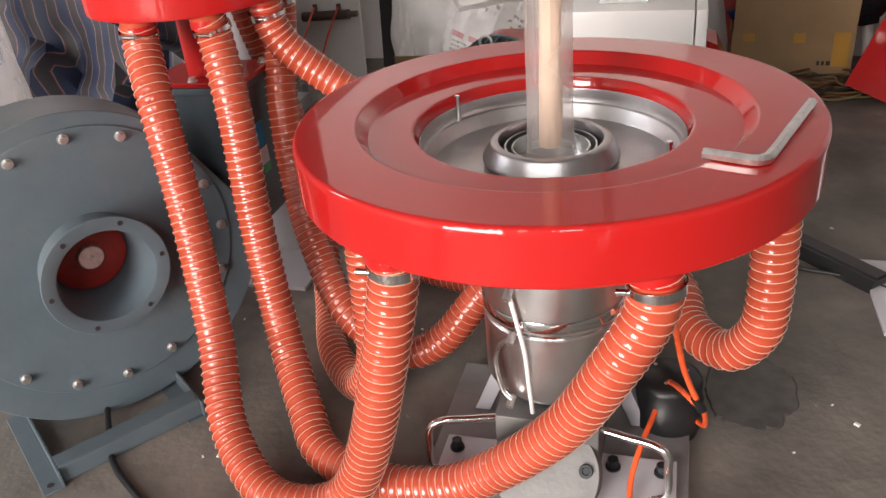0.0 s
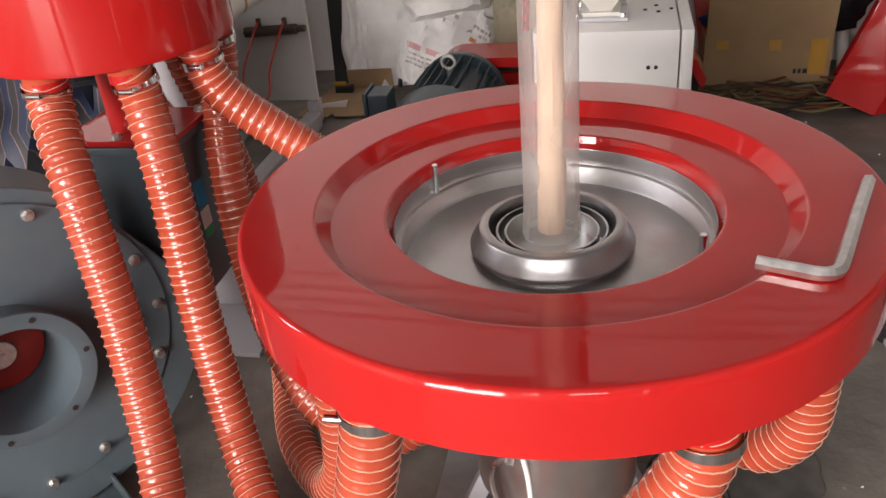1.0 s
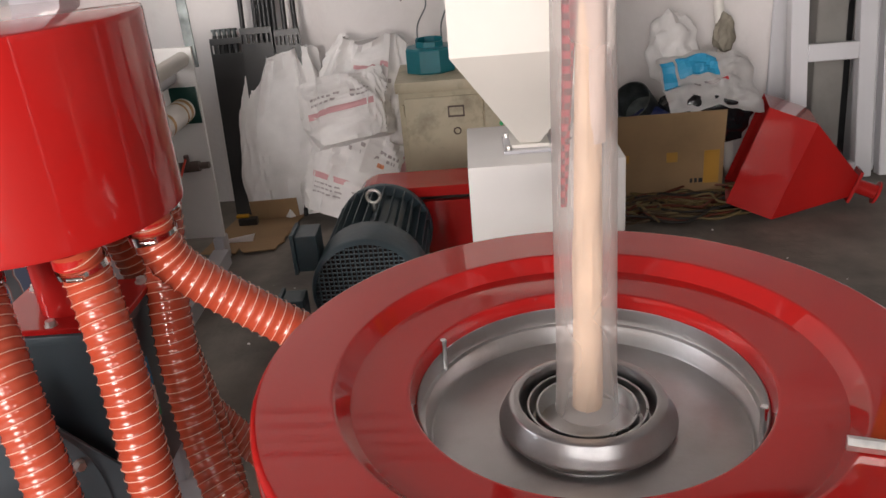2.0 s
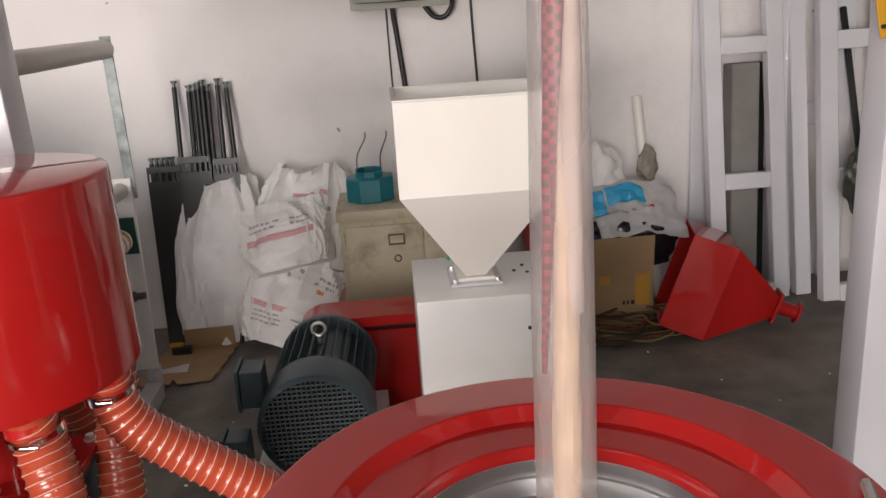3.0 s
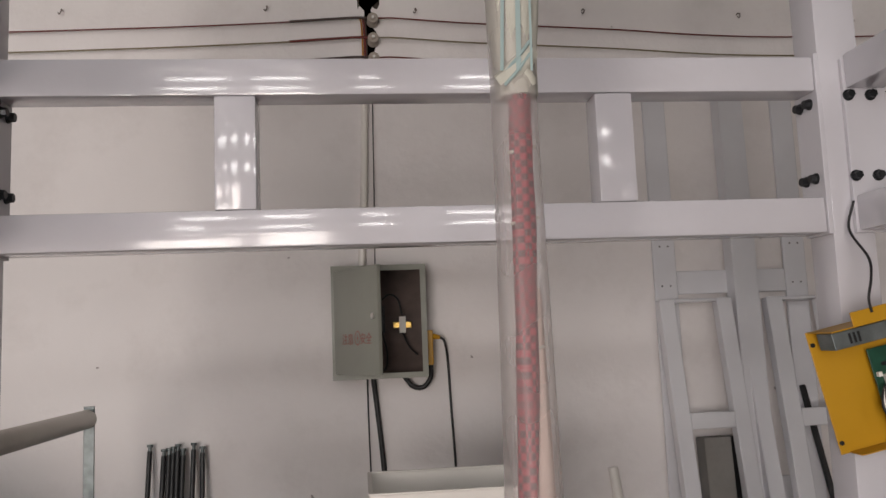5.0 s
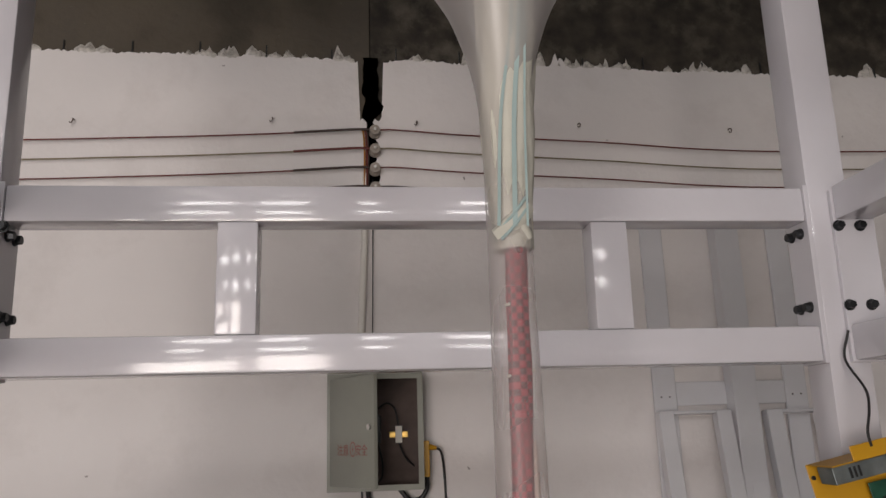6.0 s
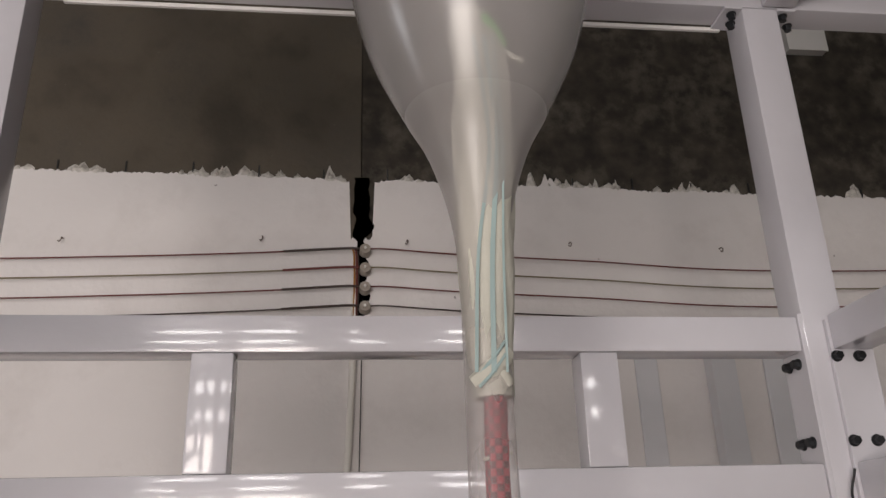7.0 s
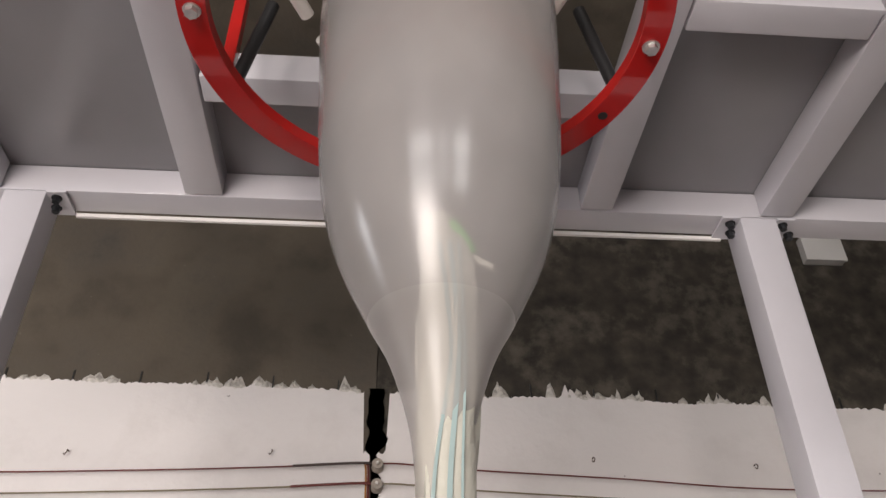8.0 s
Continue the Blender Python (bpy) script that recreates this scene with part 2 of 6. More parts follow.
west_wall()
slab("wall_east", 4.5, 4.7, -6.2, 3.012, FZ, 6.2, DULL, "grey cement side wall of the workshop", "wall")
slab("ceiling", -4.7, 4.7, -6.2, 3.3, 6.2, 6.4, CONC, "bare concrete ceiling slab", "ceiling")


def south_wall():
    """The wall behind the camera, with a gate and two rows of panes."""
    bm = B()
    xs = sorted({-4.5, 4.5, GATE[0], GATE[1], *[x for p in PANES for x in p]})
    zs = [FZ, GATE[2], ROWS[0][0], ROWS[0][1], ROWS[1][0], ROWS[1][1], 6.2]
    for x0, x1 in zip(xs, xs[1:]):
        for z0, z1 in zip(zs, zs[1:]):
            x, z = (x0 + x1) / 2, (z0 + z1) / 2
            gate = GATE[0] < x < GATE[1] and z < GATE[2]
            pane = any(a < x < b for a, b in PANES) and any(a < z < b for a, b in ROWS)
            if not gate and not pane:
                box(bm, x0, x1, -6.2, -6.0, z0, z1)
    bmesh.ops.remove_doubles(bm, verts=bm.verts, dist=0.0005)
    tagged(part("wall_south", bm, DULL), "grey cement wall with an open gate and panes", "wall", kind="structure")


south_wall()


def plaster():
    """White plaster coat with a broken upper edge."""
    bm = B()
    rnd = random.Random(4)
    xs = [-4.5 + 0.0125 * i for i in range(721)]
    tops = []
    for x in xs:
        z = 3.77 - 0.014 * x + 0.022 * noise.noise((x * 3, 0, 0)) + 0.34 * max(0, noise.noise((x * 6, 4, 0)) - 0.20) * (0.3 + max(0, noise.noise((x * 33, 1, 0))) * 2.4) + rnd.uniform(-0.007, 0.007)
        if -0.18 < x < -0.05:
            z = 3.44 + 0.05 * noise.noise((x * 30, 2, 0))
        tops.append(z)
    f = [bm.verts.new((x, 3.0, FZ)) for x in xs]
    g = [bm.verts.new((x, 3.0, z)) for x, z in zip(xs, tops)]
    h = [bm.verts.new((x, 3.013, z + 0.006)) for x, z in zip(xs, tops)]
    for i in range(len(xs) - 1):
        bm.faces.new((f[i], f[i + 1], g[i + 1], g[i]))
        bm.faces.new((g[i], g[i + 1], h[i + 1], h[i]))
    tagged(part("plaster_coat", bm, WALL), "white plaster with a ragged broken top edge", "plaster", kind="structure")
    # flakes of plaster still standing above the edge, in clusters
    bm = B()
    for i in range(64):
        x = rnd.choice((-1.9, -1.55, -1.05, -0.9, -0.75, -0.6, -0.3, 0.12, 0.5, 0.95, 1.1, 1.25, 1.6, 1.9, 2.3, 2.8)) + rnd.gauss(0, 0.07)
        if -0.2 < x < -0.03:
            continue
        base = 3.77 - 0.014 * x
        hgt, wid = 0.026 + rnd.expovariate(1 / 0.026), rnd.uniform(0.018, 0.050)
        hgt = min(hgt, 0.095)
        outline = [(-wid, -0.01), (-wid * rnd.uniform(0.5, 0.9), hgt * rnd.uniform(0.3, 0.6)), (-wid * rnd.uniform(0.1, 0.4), hgt * rnd.uniform(0.6, 0.9)), (wid * rnd.uniform(-0.2, 0.3), hgt),
                   (wid * rnd.uniform(0.3, 0.6), hgt * rnd.uniform(0.4, 0.8)), (wid * rnd.uniform(0.6, 0.95), hgt * rnd.uniform(0.2, 0.5)), (wid, -0.01)]
        rim = [bm.verts.new((x + a, 3.0115, base + b)) for a, b in outline]
        core = bm.verts.new((x + rnd.uniform(-0.3, 0.3) * wid, 3.0115 - rnd.uniform(0.012, 0.028), base + hgt * 0.35))
        for a, b in zip(rim, rim[1:] + rim[:1]):
            bm.faces.new((core, a, b))
    tagged(part("plaster_crumbs", bm, FLAKE), "loose white plaster crumbs stuck to the concrete", "plaster", kind="stuff")


plaster()


# ---- the tower frame ----
def tower():
    t = thing("tower_frame", 0, 0, FZ, "light grey enamelled steel tower of bolted square tubes", "machine frame")
    XL, XR = (-1.085, -0.975), (0.888, 0.993)
    YB, YF = (0.757, 0.857), (-1.75, -1.65)
    for x0, x1 in (XL, XR):
        for y0, y1 in (YB, YF):
            bm = B()
            box(bm, x0, x1, y0, y1, FZ + 0.012, 3.24, 0.008)
            part("leg", bm, FRAME, t, smooth=True)
            bm = B()
            box(bm, x0 - 0.118, x1 + 0.118, y0 - 0.227, y1 + 0.05, FZ, FZ + 0.012, 0.002)
            foot = part("base_plate", bm, FRAME, t)
            for x in (x0 - 0.09, x1 + 0.09):
                bm = B()
                cyl(bm, (x, y0 + 0.02, FZ + 0.012), (x, y0 + 0.02, FZ + 0.0132), 0.011, seg=16)
                part("bolt_hole", bm, RECESS_SHADE, foot)
    # ladder frame between the rear legs
    for z0, z1 in ((1.934, 2.017), (2.27, 2.354)):
        bm = B()
        box(bm, XL[1] + 0.012, XR[0] - 0.012, 0.757, 0.84, z0, z1, 0.007)
        part("cross_beam", bm, FRAME, t, smooth=True)
    for x0, x1 in ((-0.509, -0.419), (0.343, 0.431)):
        bm = B()
        box(bm, x0, x1, 0.759, 0.838, 2.017, 2.27, 0.006)
        part("upright", bm, FRAME, t, smooth=True)
    for x0, x1, s in ((XL[1], XL[1] + 0.012, 1), (XR[0] - 0.012, XR[0], -1)):
        bm = B()
        box(bm, x0, x1, 0.752, 0.85, 1.93, 2.36, 0.002)
        p = part("end_plate", bm, FRAME, t)
        for z in (2.065, 2.245):
            for y in (0.785, 0.825):
                bm = B()
                x = x1 if s > 0 else x0
                hexbolt(bm, (x, y, z), (s, 0, 0), 0.0108, 0.014)
                part("bolt", bm, DARKBOLT, p)
    # ladder frames along both sides
    for k, (x0, x1) in enumerate(((XL[0] + 0.01, XL[1] - 0.01), (XR[0] + 0.055, XR[1] + 0.045))):
        for z0, z1 in ((1.934, 2.017), (2.27, 2.354)):
            bm = B()
            box(bm, x0, x1, YF[1] + 0.012, 0.743, z0, z1, 0.007)
            part("side_beam", bm, FRAME, t, smooth=True)
        for y in (-0.25, -0.95):
            bm = B()
            box(bm, x0 + 0.002, x1 - 0.002, y, y + 0.085, 2.017, 2.27, 0.006)
            part("upright", bm, FRAME, t, smooth=True)
        bm = B()
        box(bm, x0 - 0.005, x1 + 0.005, 0.744, 0.756, 1.93, 2.345, 0.002)
        p = part("end_plate", bm, FRAME, t)
        xs = (0.948, 1.003) if k else (-1.01, -0.955)
        for x in xs:
            for z in (2.063, 2.255):
                bm = B()
                hexbolt(bm, (x, 0.744, z), (0, -1, 0), 0.0108, 0.014)
                part("bolt", bm, DARKBOLT, p)
    return t


tower()


def platform():
    t = thing("platform", 0, 0, 3.24, "grey enamelled steel platform on top of the tower", "platform")
    def beam(x0, x1, y0, y1, z0=3.24, z1=3.325):
        bm = B()
        box(bm, x0, x1, y0, y1, z0, z1, 0.006)
        part("joist", bm, FRAME, t, smooth=True)
    beam(-1.75, 1.95, 0.757, 0.845)
    beam(-1.75, 1.95, -1.75, -1.665)
    for x0, x1 in ((-1.18, -1.09), (-0.62, -0.52), (0.44, 0.53), (0.945, 1.04), (-1.75, -1.665), (1.86, 1.945)):
        beam(x0, x1, -1.66, 0.752)
    for y0 in (0.333, -0.62):
        beam(-0.515, 0.435, y0, y0 + 0.08)
    beam(0.535, 0.94, 0.06, 0.14)
    # deck plates, with the opening for the film left free
    for x0, x1, y0, y1 in ((-1.75, -0.55, -1.75, 0.845), (0.47, 1.95, -1.75, 0.845), (-0.547, 0.467, 0.375, 0.845), (-0.547, 0.467, -1.75, -0.58)):
        bm = B()
        box(bm, x0, x1, y0, y1, 3.327, 3.332)
        part("deck_plate", bm, DECK, t)
    for x, s in ((-0.975, 1), (0.888, -1), (0.993, 1)):
        bm = B()
        box(bm, x if s > 0 else x - 0.05, x + 0.05 if s > 0 else x, 0.752, 0.85, 3.23, 3.238, 0.001)
        p = part("bracket", bm, FRAME, t)
        for dx, z in ((0.022, 3.212), (0.03, 3.18)):
            bm = B()
            hexbolt(bm, (x + s * dx, 0.775, z + 0.018), (0, 0, -1), 0.011, 0.014)
            part("bolt", bm, DARKBOLT, p)
    bm = B()
    box(bm, -0.925, 0.865, 0.846, 0.856, 3.225, 3.237, 0.002)
    part("edge_strip", bm, WHITE, t)


DECK = mat("grey_painted_deck_steel", (0.25, 0.243, 0.256), 0.18, vary=0.08, scale=2, bump=0.03, bscale=9)
platform()


# ---- the air ring, the die and the film ----
def air_ring():
    t = thing("air_ring", 0, 0, 0.762, "large glossy red air ring with a stepped top", "air ring")
    bm = B()
    turned(bm, [(0.243, 0.768), (0.44, 0.765), (0.462, 0.766), (0.4655, 0.770), (0.4655, 0.773), (0.4655, 0.849), (0.4655, 0.852), (0.4645, 0.858), (0.461, 0.8622), (0.4575, 0.863), (0.4555, 0.863), (0.357, 0.863),
                (0.3545, 0.863), (0.352, 0.8612), (0.351, 0.8602), (0.3345, 0.8405), (0.333, 0.8388), (0.331, 0.8385), (0.329, 0.8385), (0.2545, 0.8385), (0.252, 0.8385), (0.2495, 0.837), (0.2485, 0.834), (0.2425, 0.815), (0.2425, 0.79)], seg=160)
    part("housing", bm, RED, t, smooth=True)
    bm = B()
    turned(bm, [(0.2425, 0.8145), (0.2418, 0.8165), (0.2405, 0.817), (0.2400, 0.8155), (0.2408, 0.812), (0.2398, 0.8085), (0.2408, 0.805), (0.2398, 0.8015), (0.2408, 0.798), (0.2398, 0.7945), (0.2400, 0.789), (0.2395, 0.788), (0.2325, 0.7875), (0.231, 0.786), (0.2285, 0.760), (0.2265, 0.757), (0.224, 0.7565), (0.223, 0.7595), (0.2215, 0.760), (0.11, 0.7595)], seg=128)
    part("inner_ring", bm, ALU, t, "machined aluminium inner ring", smooth=True)
    for x, y in ((-0.2045, 0.1165), (0.2125, -0.098)):
        bm = B()
        turned(bm, [(0.0, 0.842), (0.0045, 0.842), (0.0055, 0.841), (0.0055, 0.836), (0.0045, 0.834), (0.0045, 0.7885)], (x, y, 0), seg=16)
        part("pin", bm, CHROME, t, smooth=True)
    # hose sockets round the underside
    for a in SOCKETS:
        x, y = 0.405 * math.cos(radians(a)), 0.405 * math.sin(radians(a))
        bm = B()
        turned(bm, [(0.043, 0.767), (0.043, 0.735)], (x, y, 0), seg=32)
        part("socket", bm, RED, t, smooth=True)


SOCKETS = (-120, -60, 0, 60, 120, 180)
air_ring()


LIP = mat("dull_polished_steel", (0.42, 0.41, 0.41), 0.34, 1.0, vary=0.12, scale=12, bump=0.05, bscale=120, rvary=0.08)


def die():
    t = thing("die_head", 0, 0, FZ, "stainless film die head on a steel stand", "die head")
    bm = B()
    turned(bm, [(0.117, 0.752), (0.117, 0.766), (0.1250, 0.768), (0.1265, 0.770), (0.1265, 0.774), (0.1255, 0.776), (0.1125, 0.7995), (0.1115, 0.8015), (0.1095, 0.8028), (0.0985, 0.8045), (0.0968, 0.8038), (0.0958, 0.801), (0.094, 0.75)], seg=96)
    part("lip_ring", bm, LIP, t, "polished steel die lip", smooth=True)
    for r0, r1, z in ((0.086, 0.082, 0.792), (0.073, 0.069, 0.789)):
        bm = B()
        turned(bm, [(r0, 0.74), (r0, z - 0.001), (r0 - 0.001, z), (r1 + 0.001, z), (r1, z - 0.001), (r1, 0.74)], seg=72)
        part("lip_sleeve", bm, STEEL, t, smooth=True)
    # near-black disc closing the die centre; the shade under the lip is its colour
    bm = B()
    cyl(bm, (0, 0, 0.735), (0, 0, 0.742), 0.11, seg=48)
    part("die_shade_disc", bm, RECESS_SHADE, t)
    for z0, z1 in ((0.455, 0.757), (0.295, 0.445)):
        bm = B()
        turned(bm, [(0.0, z0), (0.141, z0), (0.143, z0 + 0.002), (0.143, z1 - 0.002), (0.141, z1), (0.0, z1)], seg=72)
        part("heater_band", bm, BAND, t, "brushed stainless heater band", smooth=True)
    bm = B()
    turned(bm, [(0.1445, 0.462), (0.1455, 0.464), (0.1455, 0.484), (0.1445, 0.486)], seg=72)
    turned(bm, [(0.138, 0.445), (0.138, 0.455)], seg=72)
    part("clamp_band", bm, CHROME, t, smooth=True)
    bm = B()
    turned(bm, [(0.0, 0.295), (0.12, 0.295), (0.12, 0.27), (0.09, 0.262), (0.09, 0.10), (0, 0.10)], seg=48)
    part("neck", bm, BAND, t, smooth=True)
    return t


die_head = die()

def film_material():
    """Thin milky film: half lets the light straight through, half scatters it, with a glossy skin."""
    m = bpy.data.materials.new("milky_plastic_film")
    m.use_nodes = True
    nt = m.node_tree
    nt.nodes.remove(nt.nodes["Principled BSDF"])
    out = nt.nodes["Material Output"]
    tr = nt.nodes.new("ShaderNodeBsdfTransparent")
    tr.inputs[0].default_value = (0.97, 0.96, 0.955, 1)
    df = nt.nodes.new("ShaderNodeBsdfDiffuse")
    df.inputs[0].default_value = (0.80, 0.765, 0.755, 1)
    tl = nt.nodes.new("ShaderNodeBsdfTranslucent")
    tl.inputs[0].default_value = (0.80, 0.765, 0.755, 1)
    gl = nt.nodes.new("ShaderNodeBsdfGlossy")
    gl.inputs["Roughness"].default_value = 0.3
    fr = nt.nodes.new("ShaderNodeFresnel")
    fr.inputs[0].default_value = 1.6
    co = nt.nodes.new("ShaderNodeTexCoord")
    nz = nt.nodes.new("ShaderNodeTexNoise")
    nz.inputs["Scale"].default_value = 9.0
    mr = nt.nodes.new("ShaderNodeMapRange")
    mr.inputs[3].default_value, mr.inputs[4].default_value = -0.05, 0.05
    # clear near the die, hazy once it has cooled
    sep = nt.nodes.new("ShaderNodeSeparateXYZ")
    thick = nt.nodes.new("ShaderNodeMapRange")
    thick.inputs[1].default_value, thick.inputs[2].default_value, thick.inputs[3].default_value, thick.inputs[4].default_value = 2.1, 2.5, 0.275, 0.44
    total = nt.nodes.new("ShaderNodeMath")
    nt.links.new(co.outputs["Object"], sep.inputs[0])
    nt.links.new(sep.outputs[2], thick.inputs[0])
    nt.links.new(thick.outputs[0], total.inputs[0])
    nt.links.new(mr.outputs[0], total.inputs[1])
    half = nt.nodes.new("ShaderNodeMixShader")
    milk = nt.nodes.new("ShaderNodeMixShader")
    skin = nt.nodes.new("ShaderNodeMixShader")
    nt.links.new(co.outputs["Object"], nz.inputs["Vector"])
    nt.links.new(nz.outputs[0], mr.inputs[0])
    nt.links.new(df.outputs[0], half.inputs[1])
    nt.links.new(tl.outputs[0], half.inputs[2])
    nt.links.new(total.outputs[0], milk.inputs[0])
    nt.links.new(tr.outputs[0], milk.inputs[1])
    nt.links.new(half.outputs[0], milk.inputs[2])
    less = nt.nodes.new("ShaderNodeMath")
    less.operation = 'MULTIPLY'
    less.inputs[1].default_value = 0.4
    nt.links.new(fr.outputs[0], less.inputs[0])
    for sock, lo, hi in ((gl.inputs["Roughness"], 0.34, 0.22), (less.inputs[1], 0.3, 1.05)):
        stretch = nt.nodes.new("ShaderNodeMapRange")
        stretch.inputs[1].default_value, stretch.inputs[2].default_value, stretch.inputs[3].default_value, stretch.inputs[4].default_value = 2.2, 2.6, lo, hi
        nt.links.new(sep.outputs[2], stretch.inputs[0])
        nt.links.new(stretch.outputs[0], sock)
    nt.links.new(less.outputs[0], skin.inputs[0])
    nt.links.new(milk.outputs[0], skin.inputs[1])
    nt.links.new(gl.outputs[0], skin.inputs[2])
    nt.links.new(skin.outputs[0], out.inputs[0])
    return m


FILM = film_material()


def film():
    t = thing("film_bubble", 0, 0, 0.80, "milky translucent plastic film tube blown into a bubble", "plastic film")
    prof = [(0.045, 0.785), (0.042, 0.86), (0.041, 1.1), (0.039, 1.3), (0.0355, 1.55), (0.032, 1.8), (0.030, 1.98), (0.0305, 2.1), (0.032, 2.18), (0.038, 2.25), (0.052, 2.31),
            (0.073, 2.37), (0.10, 2.42), (0.125, 2.47), (0.148, 2.52), (0.167, 2.58), (0.181, 2.65), (0.191, 2.74), (0.199, 2.84), (0.206, 2.95), (0.21, 3.08), (0.21, 3.6)]
    pts = spline([(r, 0, z) for r, z in prof], 0.02)
    rings = []
    for p in pts:
        rings.append([(p.x * (1 + 0.02 * noise.noise((math.cos(a) * 2, math.sin(a) * 2, p.z * 2))) * math.cos(a), p.x * math.sin(a), p.z) for a in [2 * math.pi * i / 72 for i in range(72)]])
    neck = next(i for i, p in enumerate(pts) if p.z > 2.2)
    for name, piece, label in (("film_tube", rings[:neck + 1], "narrow milky film tube"), ("blown_film", rings[neck:], "hazy glossy blown film")):
        bm = B()
        loft(bm, piece, cap=False)
        part(name, bm, FILM, t, label, smooth=True)
    return t


film()


# ---- air supply: tank, blower and hoses ----
def tank():
    cx, cy = -0.94, 0.41
    t = thing("air_tank", cx, cy, 0.79, "glossy red cylindrical air distribution tank on a red pipe", "air tank")
    bm = B()
    turned(bm, [(0.0, 0.985), (0.246, 0.985), (0.252, 0.988), (0.253, 0.994), (0.253, 0.998), (0.253, 1.324), (0.253, 1.328), (0.251, 1.335), (0.246, 1.338), (0.0, 1.338)], (cx, cy, 0), seg=96)
    part("drum", bm, RED, t, smooth=True)
    bm = B()
    cyl(bm, (cx, cy, 0.80), (cx, cy, 0.986), 0.055, seg=40)
    part("stem", bm, RED, t, smooth=True)
    bm = B()
    box(bm, cx - 0.13, cx + 0.13, cy - 0.10, cy + 0.10, 0.788, 0.80, 0.002)
    part("flange", bm, RED, t)
    for dx, dy in ((-0.11, -0.08), (0.11, -0.08), (0.0, -0.085), (-0.11, 0.08), (0.11, 0.08)):
        bm = B()
        hexbolt(bm, (cx + dx, cy + dy, 0.80), (0, 0, 1), 0.010, 0.009)
        part("bolt", bm, BOLT, t)
    for k in range(6):
        a = radians(-97 + 45 * k)
        x, y = cx + 0.205 * math.cos(a), cy + 0.205 * math.sin(a)
        bm = B()
        turned(bm, [(0.039, 0.986), (0.039, 0.955)], (x, y, 0), seg=28)
        part("outlet", bm, RED, t, smooth=True)


tank()
NB = Vector((0.806, -0.591, 0.0))        # the way the blower's front faces
HB = Vector((0.591, 0.806, 0.0))         # to its right


def blower():
    c = Vector((-1.0588, -0.0463, 0.4822))
    up = Vector((0, 0, 1))
    t = thing("blower", -1.12, 0.03, FZ, "dark blue-grey centrifugal blower with a bolted round cover", "blower")
    # scroll housing: its radius grows round to the outlet
    def reach(deg):
        return min(0.356 + (deg - 50) / 230 * 0.062, 0.408)
    bm = B()
    degs = [50 + 4 * k for k in range(78)]
    def ring(off, k):
        return [c + NB * k + (HB * math.cos(radians(d)) + up * math.sin(radians(d))) * (reach(d) - off) for d in degs]
    hole = [c - NB * 0.002 + (HB * math.cos(radians(50 + (d - 50) * 360 / 312)) + up * math.sin(radians(50 + (d - 50) * 360 / 312))) * 0.11 for d in degs]
    rows = loft(bm, [hole, ring(0.003, -0.002), ring(0.0, -0.005), ring(0.0, -0.165), ring(0.003, -0.168)], cap=False)
    bm.faces.new(rows[-1])
    bmesh.ops.recalc_face_normals(bm, faces=bm.faces)
    part("scroll_casing", bm, GREY, t, smooth=True)
    bm = B()
    turned(bm, [(0.331, -0.003), (0.331, 0.001), (0.329, 0.003), (0.10, 0.003), (0.10, -0.02)], c, NB, 96)
    part("cover", bm, GREY, t, smooth=True)
    # flared inlet standing proud of the cover
    bm = B()
    turned(bm, [(0.130, 0.003), (0.122, 0.030), (0.118, 0.066), (0.122, 0.070), (0.1425, 0.071), (0.1435, 0.073), (0.1435, 0.077), (0.142, 0.079), (0.114, 0.079), (0.110, 0.077), (0.101, 0.045), (0.095, 0.0), (0.093, -0.05), (0.093, -0.075), (0.0, -0.075)], c, NB, 80)
    part("inlet_cone", bm, GREY, t, smooth=True)
    bm = B()
    turned(bm, [(0.0, -0.058), (0.03, -0.058), (0.088, -0.064), (0.088, -0.074), (0.0, -0.074)], c, NB, 56)
    part("impeller", bm, mat("red_primer", (0.26, 0.014, 0.009), 0.5, vary=0.3, scale=12), t, "dull red impeller inside the inlet", smooth=True)
    bm = B()
    turned(bm, [(0.0, -0.044), (0.028, -0.044), (0.030, -0.046), (0.030, -0.060)], c, NB, 36)
    part("hub", bm, BOLT, t, "bare metal hub", smooth=True)
    bm = B()
    hexbolt(bm, c - NB * 0.044, NB, 0.008, 0.008)
    part("hub_bolt", bm, BOLT, t)
    for k in range(16):
        a = radians(87.5 + 22.5 * k)
        p = c + (HB * math.cos(a) + up * math.sin(a)) * 0.309 + NB * 0.003
        bm = B()
        hexbolt(bm, p, NB, 0.0098, 0.011)
        part("bolt", bm, BOLT, t)
    for k in range(6):
        a = radians(3 + 60 * k)
        p = c + (HB * math.cos(a) + up * math.sin(a)) * 0.128 + NB * 0.0792
        bm = B()
        cyl(bm, p, p + NB * 0.0010, 0.0058, seg=14)
        part("bolt_hole", bm, RECESS_SHADE, t)
    # outlet duct under the red flange
    bm = B()
    box(bm, -1.06, -0.83, 0.32, 0.50, 0.40, 0.787, 0.006)
    part("outlet_duct", bm, GREY, t, smooth=True)
    bm = B()
    box(bm, -1.075, -0.815, 0.305, 0.515, 0.770, 0.7865, 0.002)
    part("duct_flange", bm, GREY, t)
    for i, (z0, z1, m) in enumerate(((0.60, 0.665, LABELBLUE), (0.55, 0.595, WHITE), (0.525, 0.548, LABELGREEN))):
        bm = B()
        box(bm, -0.8290, -0.8275, 0.385, 0.425, z0, z1)
        part("label", bm, m, t)
